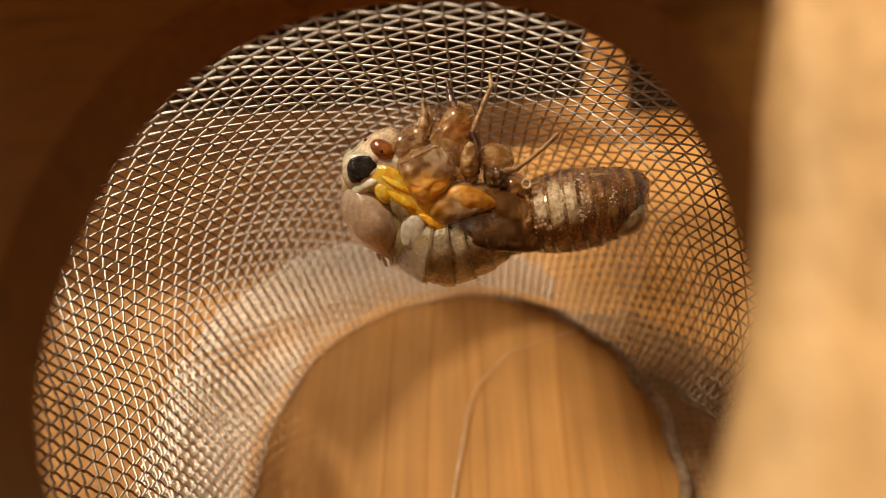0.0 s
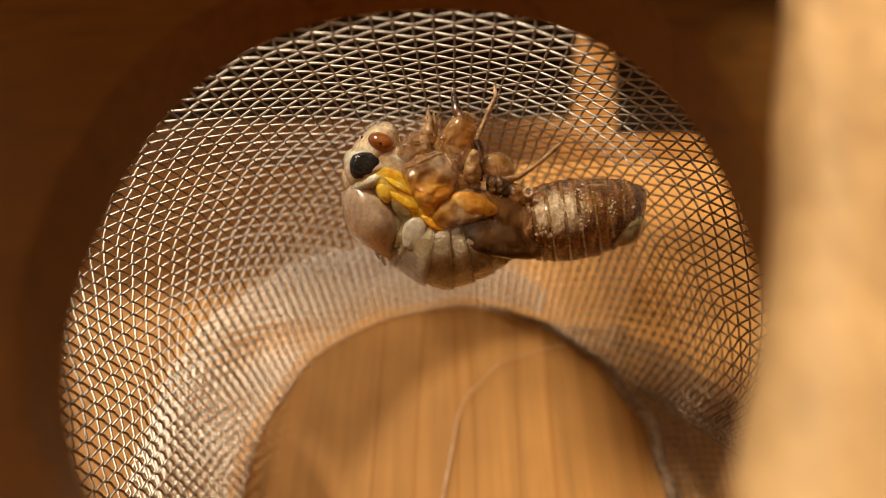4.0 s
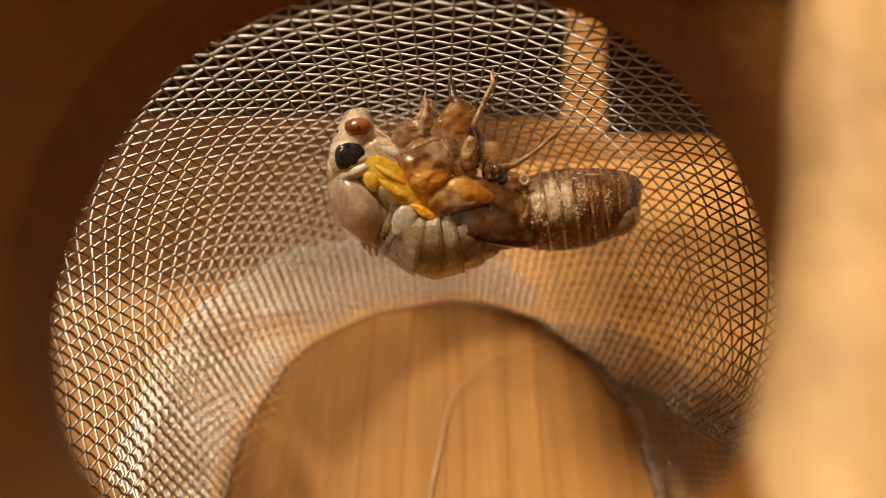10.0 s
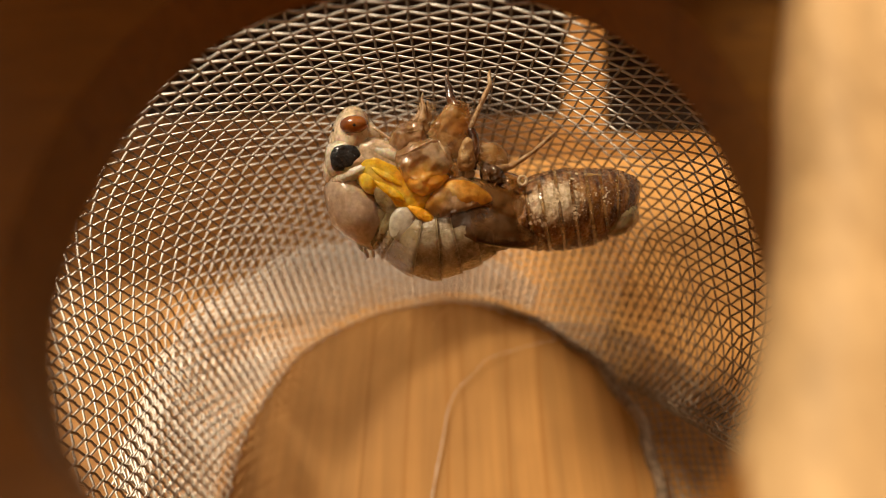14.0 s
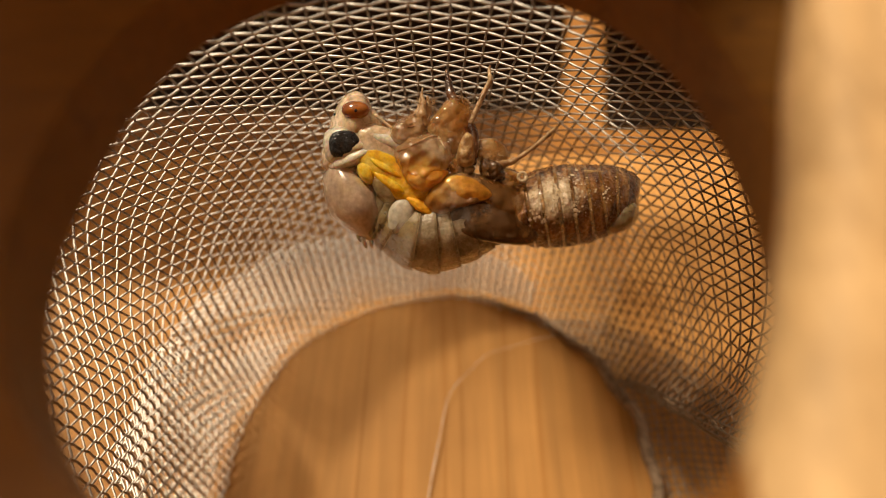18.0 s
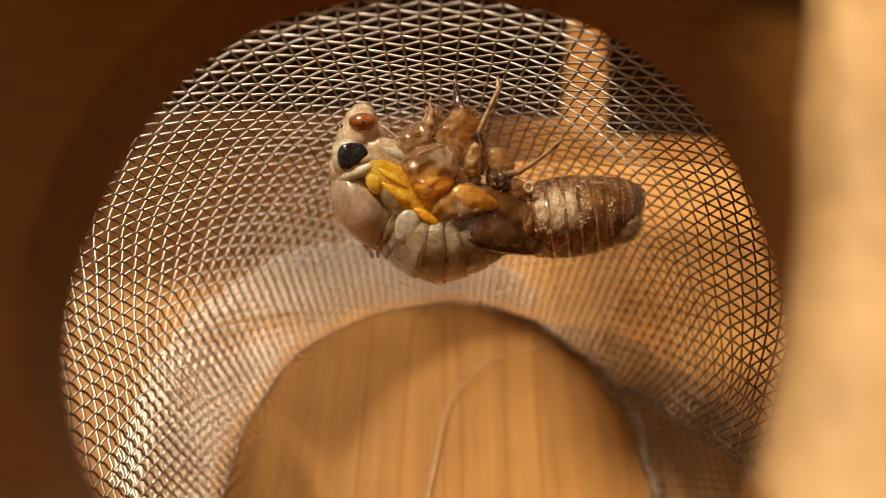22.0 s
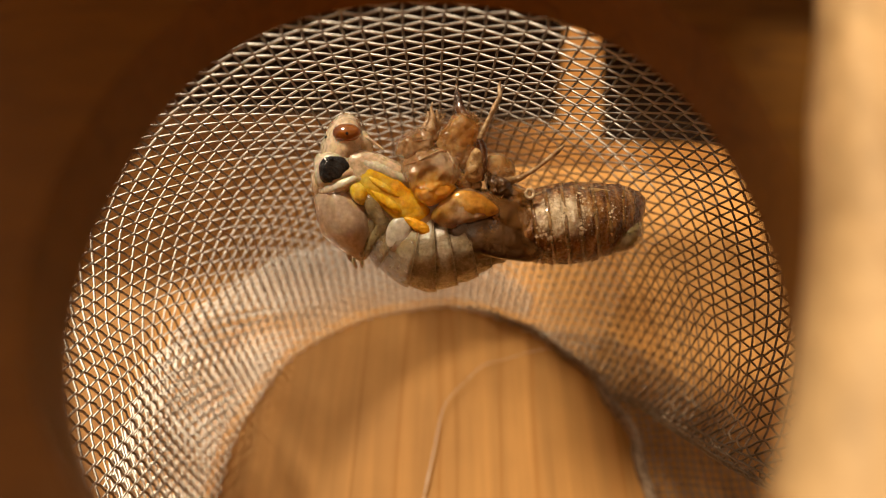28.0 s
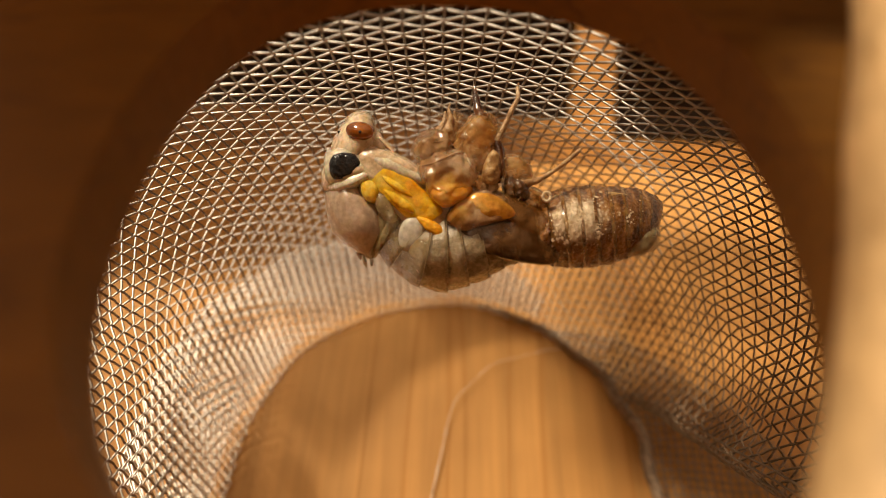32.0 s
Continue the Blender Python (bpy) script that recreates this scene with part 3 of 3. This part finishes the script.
        rings_mesh(bm, out)
        made.append((bm, out[-1]))
    return made


def rim_bm(ring, thick):
    """A thin raised edge round the end of a plate."""
    bm = bmesh.new()
    mid = sum(ring, Vector()) / len(ring)
    tube(bm, [mid + (p - mid) * 1.012 for p in ring + ring[:2]], thick * G, 6)
    return bm


def limb(bm, rows, n=10, rough=0.15):
    pts = [g(*r[:3]) for r in rows]
    fine, rad = [], []
    for i in range(len(rows) - 1):
        for k in range(5):
            s = k / 5
            fine.append(pts[i].lerp(pts[i + 1], s))
            r = rows[i][3] + (rows[i + 1][3] - rows[i][3]) * s
            rad.append(r * G * (1 + rough * noise.noise(fine[-1] * 4000)))
    fine.append(pts[-1])
    rad.append(rows[-1][3] * G)
    tube(bm, fine, rad, n, True)


def cicada():
    c = new("emerging_cicada")
    c.matrix_basis = PLACE
    tagged(c, "pale newly moulted cicada with red eyes pushing out of its shell", "insect")
    belly = new("abdomen")
    belly.parent = c
    # abdomen arching out of the split, five ringed plates
    spine = [(690, 388, 0, 40, 44), (704, 408, 0, 50, 56), (730, 424, 0, 62, 66), (762, 430, 0, 70, 72), (796, 428, 0, 70, 74), (830, 420, 0, 64, 72), (866, 410, 0, 52, 66), (905, 404, 0, 42, 58)]
    for i, (bm, edge) in enumerate(banded(spine, (0.0, 0.2, 0.36, 0.5, 0.63, 0.75, 0.87, 1.0), 0.1, 44, 5.0)):
        part("abdomen_plate", bm, GREY if i > 1 else OLIVE, belly)
        part("plate_edge", rim_bm(edge, 0.45), OLIVE_DARK, belly, "olive brown plate edge")
    pair_of("tymbal", [(699, 404), (706, 384), (722, 374), (740, 381), (744, 400), (736, 422), (716, 436), (702, 426)], -58, 10, TYMBAL, belly, "pale grey oval plate", 1.5)
    # front body, which works itself free
    chest = new("thorax")
    chest.parent = c
    bm = bmesh.new()
    loft(bm, [(604, 306, 0, 14, 34), (610, 324, 0, 34, 54), (624, 350, 0, 46, 66), (640, 378, 0, 52, 72), (656, 405, 0, 44, 66), (664, 428, 0, 28, 50), (668, 446, 0, 8, 20)], 36, 2, 0.03)
    part("mesonotum", bm, PINK, chest, "smooth pinkish hump")
    for d, outline in ((-38, [(668, 345), (690, 350), (700, 366), (688, 396), (668, 440), (660, 430), (670, 395)]), (-42, [(690, 356), (716, 372), (704, 398), (682, 424), (666, 448), (674, 416), (688, 390)])):
        pair_of("metanotum_fold", outline, d, 15, OLIVE, chest, "translucent olive fold", 2, 0.05)
    pair_of("pleura", [(666, 330), (684, 328), (700, 354), (710, 376), (690, 382), (670, 358)], -54, 14, OLIVE, chest, "", 2, 0.07)
    pair_of("yellow_wing_root", [(640, 312), (662, 306), (676, 328), (666, 350), (646, 338)], -53, 15, YELLOW, chest, "yellow wing root under the skin", 2, 0.06)
    for a, b, t in ((655, 447, 70), (644, 436, 60), (667, 446, 85), (625, 414, 50)):
        bm = bmesh.new()
        egg(bm, a, b + 5, -8, 10, 3.6, 6, t, 0.6, 0.1, 10, 8)
        part("spike", bm, PALE, chest)
    bm = bmesh.new()
    loft(bm, [(640, 320, 0, 30, 50), (690, 330, 0, 44, 58), (740, 350, 0, 48, 60), (790, 372, 0, 46, 60)], 28, 2)
    part("side_plate", bm, CREAM, chest)
    # crumpled wings
    wings = new("wings")
    wings.parent = c
    pair_of("forewing_bud", [(648, 304), (660, 284), (682, 284), (702, 296), (726, 314), (752, 336), (776, 360), (752, 378), (717, 375), (699, 360), (681, 345), (662, 326)], -56, 10, YELLOW, wings, "crumpled wet yellow wing", 3.5, 0.07, 0.45)
    pair_of("hindwing_bud", [(728, 370), (758, 376), (774, 386), (780, 398), (768, 403), (746, 391)], -66, 7, ORANGE, wings, "orange wing tip", 4, 0.08)
    for outline in ([(664, 300), (690, 309), (716, 328), (722, 338), (700, 330), (676, 316)], [(668, 324), (692, 332), (716, 346), (728, 362), (716, 364), (690, 350)]):
        pair_of("wing_fold", outline, -63, 7, YELLOW, wings, "", 3, 0.06)
    # collar with its two dark patches
    collar = new("pronotum")
    collar.parent = c
    bm = bmesh.new()
    loft(bm, [(586, 322, 0, 8, 26), (596, 304, 0, 24, 50), (612, 290, 0, 33, 62), (640, 282, 0, 30, 64), (676, 278, 0, 22, 56), (712, 288, 0, 14, 44)], 32, 3, 0.04)
    part("collar_plate", bm, CREAM, collar)
    bm = bmesh.new()
    loft(bm, [(592, 318, -8, 9, 34), (606, 313, -10, 17, 50), (630, 303, -12, 19, 55), (656, 290, -12, 17, 52), (676, 276, -10, 12, 44)], 28, 4, 0.06)
    part("collar_rim", bm, PALE, collar)
    pair_of("patch_border", [(590, 262), (606, 253), (637, 254), (648, 278), (618, 300), (593, 301)], -40, 20, PALE, collar, "pale border round the dark patch", 2, 0.05, 0.5, 1.4)
    pair_of("dark_patch", [(590, 262), (606, 253), (637, 254), (648, 278), (618, 300), (593, 301)], -50, 15, BLACK, collar, "glossy wrinkled black patch", 4, 0.09, 0.4, 1.06)
    pair_of("cheek", [(634, 252), (660, 242), (692, 250), (740, 272), (764, 306), (722, 322), (672, 314), (646, 300)], -38, 25, CREAM, collar, "pale side of the collar", 5, 0.05, 0.5)
    for side in (-1, 1):
        bm = bmesh.new()
        limb(bm, [(646, 258, 44 * side, 5), (664, 262, 50 * side, 10), (694, 272, 55 * side, 12), (724, 286, 55 * side, 11), (762, 298, 50 * side, 8)], 16, 0.08)
        part("front_leg", bm, PALE, collar, "pale translucent folded front leg")
    # head
    head = new("head")
    head.parent = c
    bm = bmesh.new()
    loft(bm, [(648, 184, 0, 6, 18), (646, 190, 0, 18, 40), (642, 204, 0, 28, 54), (638, 222, 0, 34, 60), (632, 244, 0, 39, 60), (626, 272, 0, 37, 54), (624, 296, 0, 26, 40)], 32, 2, 0.05)
    part("head_capsule", bm, CREAM, head)
    bm = bmesh.new()
    egg(bm, 664, 238, 0, 30, 20, 36, 70, 2)
    part("face", bm, CREAM, head)
    for side in (-1, 1):
        bm = bmesh.new()
        egg(bm, 640, 216, 53 * side, 25, 16.5, 16, 3, 0.3)
        ball = part("eye", bm, EYE, head, "glossy red-brown eye")
        bm = bmesh.new()
        egg(bm, 640, 217, 68.4 * side, 3, 3, 1.5, n=14, m=8)
        part("pupil", bm, BLACK, head)
        bm = bmesh.new()
        limb(bm, [(674, 226, 40 * side, 3), (690, 240, 44 * side, 2.2), (702, 250, 46 * side, 1.4)], 8)
        part("antenna", bm, CREAM, head)
    for a, b, d in ((608, 234, -34), (604, 222, -24), (607, 240, -30)):
        bm = bmesh.new()
        egg(bm, a, b, d, 3, 3, 3, n=10, m=6)
        part("ocellus", bm, BLACK, head)
    return c, chest, collar, head, wings, belly


def shell():
    c = new("cicada_shell")
    c.matrix_basis = PLACE
    tagged(c, "empty brown cicada nymph shell gripping the wire mesh", "shell")
    pair_of("head_shell", [(702, 272), (706, 250), (722, 234), (750, 226), (770, 236), (774, 258), (754, 274), (722, 284)], -42, 34, SHELL_TAN, c, "cracked dusty head case", 14, 0.05)
    pair_of("front_thorax_shell", [(712, 288), (726, 272), (756, 262), (792, 258), (812, 282), (816, 308), (798, 334), (768, 358), (744, 352), (724, 326)], -48, 44, SHELL_TAN, c, "glossy tan bulge of thin shell", 14, 0.06, 0.6)
    for side in (-1, 1):
        for rows in ([(716, 290, 70, 1.2), (736, 284, 86, 1.8), (752, 275, 90, 2.0), (772, 265, 86, 1.8), (790, 262, 74, 1.2)], [(790, 264, 76, 1.4), (802, 284, 86, 2.0), (812, 306, 74, 1.2)],
                     [(706, 260, 62, 1.0), (730, 248, 73, 1.6), (756, 244, 72, 1.4), (772, 252, 62, 1.0)]):
            bm = bmesh.new()
            limb(bm, [(a, b, d * side, r) for a, b, d, r in rows], 8, 0.3)
            part("shell_ridge", bm, SHELL_TAN, c, "raised pale ridge of thin shell")
    pair_of("front_thorax_lobe", [(730, 326), (758, 318), (792, 318), (808, 326), (792, 344), (764, 362), (742, 350)], -70, 22, AMBER, c, "glossy amber lower lobe", 6, 0.06)
    pair_of("wing_pad", [(764, 378), (788, 350), (816, 327), (854, 335), (884, 363), (872, 377), (831, 385), (796, 403)], -68, 20, SHELL_TAN, c, "glossy tan wing pad", 9, 0.05, 0.55)
    pair_of("pad_lobe", [(796, 346), (816, 332), (850, 336), (886, 364), (868, 376), (820, 374)], -77, 13, ORANGE_PAD, c, "glossy orange lobe of the wing pad", 3, 0.06)
    pair_of("pad_sheath", [(828, 327), (872, 334), (930, 360), (976, 388), (960, 406), (900, 404), (876, 380)], -63, 15, MEMBRANE, c, "brown translucent wing sheath", 2, 0.06, 0.5)
    pair_of("hind_wing_pad", [(782, 398), (831, 378), (886, 374), (966, 384), (968, 424), (950, 452), (900, 450), (850, 440), (824, 430)], -58, 18, DARK_SHELL, c, "dark brown hind wing pad", 5, 0.05, 0.45)
    bm = bmesh.new()
    loft(bm, [(800, 380, 0, 26, 44), (826, 396, 0, 44, 62), (862, 402, 0, 52, 70), (902, 402, 0, 48, 72), (940, 400, 0, 52, 74)], 36, 8, 0.05)
    part("thorax_shell", bm, DARK_SHELL, c, "dark torn back of the shell")
    segs = [(925, 400, 0, 54, 74), (952, 395, 0, 64, 82), (980, 390, 0, 70, 84), (1008, 386, 0, 72, 84), (1036, 382, 0, 70, 82), (1064, 378, 0, 66, 76), (1090, 374, 0, 60, 68), (1114, 373, 0, 55, 58), (1130, 373, 0, 48, 47), (1139, 374, 0, 38, 36), (1143, 375, 0, 8, 8)]
    cuts = [0.0]
    for k in range(8):
        cuts += [cuts[-1] + 0.068, cuts[-1] + 0.097]
    for i, (bm, edge) in enumerate(banded(segs, cuts + [1.0], 0.025, 44, 3.0, 0.08, 14)):
        part("ring_membrane" if i % 2 else "abdomen_ring", bm, MEMBRANE if i % 2 else ABDOMEN, c)
        if i < 15 and i % 2 == 0:
            part("ring_edge", rim_bm(edge, 0.9), ABDOMEN, c, "raised ring edge")
    bm = bmesh.new()
    loft(bm, [(1096, 326, 0, 5, 16), (1112, 327, 0, 6, 14), (1128, 330, 0, 3, 6)], 14, 2)
    part("tail_spine", bm, ABDOMEN, c)
    # dried mud: thin flakes over the flank, denser towards the front rings and along the ring edges
    def flank(a, w, proud):
        mid, high, deep = (np.interp(a, [q[0] for q in segs], [q[k] for q in segs]) for k in (1, 3, 4))
        return g(a, mid + (high + proud) * math.sin(w), -(deep + proud) * math.cos(w))

    grit = random.Random(11)
    for name, count, sizes, thin in (("mud_crust", 620, (0.9, 1.4, 2.2, 3.6), 0.12), ("mud_specks", 700, (0.2, 0.3, 0.4, 0.5), 0.3)):
        bm = bmesh.new()
        for _ in range(count):
            if grit.random() < 0.86:
                a, w = grit.gauss(998, 24), radians(grit.gauss(-10, 20))
            else:
                a, w = grit.choice((1040, 1062, 1084, 1094, 1106)) + grit.gauss(0, 7), radians(grit.gauss(-6, 24))
            a = min(max(a, 952), 1128)
            size = G * grit.choice(sizes) * (1 if a < 1035 else 0.6)
            turn = pose(*flank(a, w, 0.8), math.degrees(w), 0, 0) @ pose(0, 0, 0, 0, grit.uniform(0, 180), 0)
            made = bmesh.ops.create_icosphere(bm, subdivisions=1, radius=1, matrix=Matrix.Identity(4))["verts"]
            for v in made:
                r = 1 + 0.5 * noise.noise(v.co * 1.7 + Vector((a, w * 9, size * 1e5)))
                v.co = turn @ Vector((v.co.x * r * size, v.co.y * thin * size, v.co.z * r * size * grit.uniform(0.6, 1.0)))
        tagged(part(name, bm, DUST, c, "", False), kind="stuff")
    bm = bmesh.new()
    blob(bm, [(1084, 432), (1098, 402), (1126, 372), (1143, 384), (1141, 410), (1118, 430)], -20, 36, 3, 0.06)
    part("tail_membrane", bm, OLIVE, c, "pale papery tail membrane")
    bm = bmesh.new()
    loft(bm, [(925, 356, 0, 12, 44), (960, 342, 0, 16, 52), (1010, 333, 0, 14, 54), (1060, 328, 0, 12, 48), (1108, 332, 0, 8, 34)], 24, 9, 0.08)
    part("belly_plate", bm, AMBER_DUST, c)
    pair_of("femur", [(772, 242), (790, 224), (802, 204), (820, 194), (843, 202), (849, 234), (840, 270), (818, 293), (792, 293), (774, 268)], -54, 26, AMBER_DARK, c, "glossy amber thigh of the front leg", 9, 0.07)
    pair_of("coxa", [(822, 312), (827, 278), (838, 258), (850, 262), (855, 308), (840, 316)], -74, 12, AMBER_DUST, c, "pale dusty hip plate", 6, 0.09, 0.5)
    pair_of("coxa", [(856, 272), (880, 266), (906, 276), (912, 306), (880, 314), (858, 306)], -54, 15, AMBER_DARK, c, "", 6, 0.05)
    pair_of("coxa", [(800, 300), (826, 302), (840, 320), (826, 336), (806, 322)], -62, 16, AMBER_DARK, c, "", 6, 0.08)
    pair_of("coxa", [(864, 300), (892, 304), (912, 330), (896, 346), (866, 340)], -56, 22, DARK_SHELL, c, "", 10, 0.09)
    pair_of("coxa", [(900, 318), (932, 326), (944, 352), (916, 362), (890, 344)], -50, 20, AMBER_DARK, c, "", 6, 0.05)
    bm = bmesh.new()
    tube(bm, [g(938 + 7 * math.cos(k * 0.5236), 334 + 8 * math.sin(k * 0.5236), -74) for k in range(14)], 2.6 * G, 8)
    part("spiracle_ring", bm, DUST, c, "round pale eyelet in the mud")
    for a, b in ((932, 340), (936, 356), (912, 330)):
        bm = bmesh.new()
        egg(bm, a, b, -52, 15, 9, 13, 40, 6, 0.07, 22, 14)
        part("hip_knob", bm, AMBER_DARK, c)
    legs = (
        [(748, 262, -40, 13), (762, 240, -46, 9), (768, 222, -46, 11), (772, 204, -44, 4), (770, 192, -44, 1.5)],
        [(735, 250, 30, 12), (752, 228, 34, 9), (758, 214, 34, 6), (757, 196, 34, 2)],
        [(846, 312, -62, 10), (853, 282, -68, 9), (852, 258, -68, 8), (845, 240, -66, 6)],
        [(822, 206, -56, 9), (812, 190, -50, 8.5), (808, 172, -44, 7), (805, 156, -38, 3.4), (803, 146, -34, 1.3)],
        [(768, 246, -58, 7), (760, 228, -60, 9), (764, 206, -56, 5), (760, 190, -50, 2.5), (762, 178, -46, 1.2)],
        [(845, 242, -68, 5.5), (858, 214, -64, 4.6), (872, 182, -56, 4.4), (881, 164, -50, 4.2), (879, 146, -42, 2.8), (881, 138, -38, 1.6)],
        [(880, 320, -56, 16), (905, 312, -60, 7), (924, 306, -60, 4.5), (956, 284, -56, 3.4), (986, 258, -46, 4), (998, 246, -40, 1.8)],
        [(866, 318, 30, 14), (890, 300, 34, 10), (912, 296, 34, 6)],
        [(800, 290, 40, 16), (806, 262, 44, 14), (800, 240, 44, 8), (790, 225, 44, 4)],
    )
    for i, rows in enumerate(legs):
        bm = bmesh.new()
        limb(bm, rows, 12, 0.3)
        part("leg", bm, GLOSS_DARK if i in (2, 3) else LEG, c)
    bm = bmesh.new()
    rnd = random.Random(4)
    for a0, b0, d0, spread, count, reach in ((770, 216, -46, 18, 70, 15), (832, 222, -62, 22, 70, 13), (740, 244, -62, 40, 60, 8), (880, 310, -66, 36, 70, 11), (790, 256, -72, 30, 60, 9), (850, 280, -72, 20, 40, 8), (940, 290, -60, 36, 40, 5), (872, 220, -58, 26, 24, 5)):
        for _ in range(count):
            p = g(a0 + rnd.gauss(0, spread * 0.5), b0 + rnd.gauss(0, spread * 0.5), d0 + rnd.gauss(0, 8))
            t = Vector((rnd.gauss(0, 1), rnd.gauss(-0.4, 0.6), rnd.gauss(0.5, 0.8))).normalized() * reach * G * rnd.uniform(0.5, 1.2)
            tube(bm, [p, p + t * 0.6, p + t], [0.6 * G, 0.45 * G, 0.12 * G], 4)
    tagged(part("bristles", bm, LEG, c), kind="stuff")
    bm = bmesh.new()
    egg(bm, 838, 322, -56, 16, 11, 17, 0, 5, 0.06, 20, 12)
    part("leg_base", bm, DUST, c, "mud-caked leg base")
    return c


insect, thorax, pronotum, head, wings, abdomen = cicada()
shell()


# ---- loose hair on the back board ----
def strand():
    pts = []
    for k in range(41):
        s = k / 40
        u = 1 - s
        x = 20.5 * u ** 3 + 15 * u * u * s - 1.8 * s ** 3 + 0.25 * math.sin(17 * s)
        z = 62 * u ** 3 + 175.5 * u * u * s + 165 * u * s * s + 31 * s ** 3 + 0.2 * math.sin(23 * s)
        pts.append(Vector((x, 96.4 - 0.5 * math.sin(3 * s), z)) * MM)
    bm = bmesh.new()
    tube(bm, pts, [(0.045 + 0.085 * (k / 40) ** 3) * MM for k in range(41)], 6, True)
    return bm


hair = new("hair", mesh_of(strand(), "hair", HAIR))
hair.location.z = BASE
tagged(hair, "thin pale curved hair lying on the pine back board", "hair")


# ---- what moves ----
def motions():
    # seconds; head: right and up in mm, turn in degrees; collar: right and up in mm
    work = [
        (0.0, 3.00, -2.54, 31.6, 1.74, -1.14),
        (0.5, 2.81, -2.21, 29.5, 1.57, -0.98),
        (1.0, 2.77, -1.79, 28.8, 1.64, -0.53),
        (1.5, 2.87, -1.37, 29.6, 1.68, -0.05),
        (2.0, 2.87, -1.11, 30.3, 1.47, 0.13),
        (2.5, 2.72, -1.18, 28.8, 1.31, -0.08),
        (3.0, 2.61, -1.37, 26.0, 1.46, -0.32),
        (3.5, 2.62, -1.36, 23.7, 1.68, -0.25),
        (5.5, 0.67, -1.93, 2.5, 0.76, -1.28),
        (6.0, 0.71, -1.96, 0.9, 0.89, -1.33),
        (6.5, 0.84, -1.57, -0.4, 1.07, -1.01),
        (7.0, 1.01, -0.99, -0.6, 1.21, -0.67),
        (7.5, 1.10, -0.61, 1.2, 1.09, -0.45),
        (8.0, 1.00, -0.46, 3.2, 0.78, -0.26),
        (8.5, 0.64, -0.56, 2.0, 0.56, -0.29),
        (9.0, 0.29, -0.90, -1.2, 0.51, -0.56),
        (9.5, 0.15, -1.26, -4.0, 0.54, -0.81),
        (10.0, 0.12, -1.45, -5.2, 0.62, -0.93),
        (10.5, 0.28, -1.32, -4.2, 0.73, -0.79),
        (11.0, 0.61, -0.95, -1.8, 0.83, -0.47),
        (11.5, 0.77, -0.59, -1.2, 0.91, -0.32),
        (12.0, 0.64, -0.34, -1.9, 0.86, -0.26),
        (12.5, 0.51, -0.19, -1.4, 0.61, -0.14),
        (13.0, 0.39, -0.26, -1.3, 0.42, -0.20),
        (13.5, 0.16, -0.61, -3.6, 0.40, -0.50),
        (14.0, -0.10, -1.00, -7.1, 0.39, -0.87),
        (14.5, -0.31, -1.30, -10.4, 0.37, -1.16),
        (16.5, 0.77, -0.35, 2.2, 0.68, -0.21),
        (17.0, 0.49, -0.32, -2.5, 0.75, -0.23),
        (17.5, 0.33, -0.18, -3.9, 0.66, -0.09),
        (18.0, 0.18, -0.10, -3.3, 0.35, -0.02),
        (18.5, -0.11, -0.42, -4.1, 0.15, -0.27),
        (19.0, -0.38, -0.83, -6.9, 0.13, -0.62),
        (19.5, -0.52, -1.07, -9.2, 0.14, -0.86),
        (20.0, -0.48, -1.26, -9.3, 0.21, -0.96),
        (20.5, -0.23, -1.24, -7.0, 0.33, -0.80),
        (21.0, 0.09, -0.92, -4.2, 0.43, -0.53),
        (21.5, 0.25, -0.59, -3.5, 0.44, -0.44),
        (22.0, 0.08, -0.49, -5.1, 0.45, -0.45),
        (22.5, -0.07, -0.37, -5.8, 0.37, -0.30),
        (23.0, -0.15, -0.25, -4.7, 0.10, -0.23),
        (23.5, -0.39, -0.49, -5.0, -0.11, -0.53),
        (24.0, -0.64, -0.86, -6.8, -0.20, -0.94),
        (24.5, -0.80, -1.17, -8.0, -0.27, -1.29),
        (25.0, -0.84, -1.46, -7.0, -0.36, -1.49),
        (25.5, -0.77, -1.74, -3.9, -0.44, -1.46),
        (27.5, -1.70, -1.30, -10.7, -1.08, -1.62),
        (28.0, -1.54, -1.17, -5.8, -1.34, -1.39),
        (28.5, -1.67, -1.49, -4.8, -1.45, -1.71),
        (29.0, -1.88, -1.85, -5.8, -1.53, -2.05),
        (29.5, -1.99, -2.08, -5.9, -1.61, -2.15),
        (30.0, -1.98, -2.23, -5.0, -1.62, -2.13),
        (30.5, -1.89, -2.13, -4.2, -1.60, -2.01),
        (31.0, -1.91, -1.84, -3.7, -1.67, -1.92),
        (31.5, -1.96, -1.53, -2.3, -1.82, -1.72),
        (32.0, -1.83, -0.99, 0.8, -1.92, -1.10),
    ]
    pivot_h, pivot_c = g(640, 216), g(617, 276)
    rows_h, rows_c, rows_t = [], [], []
    for t, hx, hz, turn, cx, cz in work:
        spin = pose(0, 0, 0, 0, turn, 0)
        rows_h.append((t, Matrix.Translation(Vector((hx, 0, hz)) * MM + pivot_h) @ spin @ Matrix.Translation(-pivot_h)))
        rows_c.append((t, pose(cx * MM, 0, cz * MM)))
        rows_t.append((t, pose((cx * 0.85) * MM, 0, cz * 0.6 * MM)))
    walk(head, rows_h)
    walk(pronotum, rows_c)
    walk(thorax, rows_t)
    walk(abdomen, [(t, pose(m.translation.x * 0.55, 0, m.translation.z * 0.5)) for t, m in rows_t])
    walk(wings, [(t, pose(m.translation.x * 0.62, 0, m.translation.z * 0.7)) for t, m in rows_t])


motions()
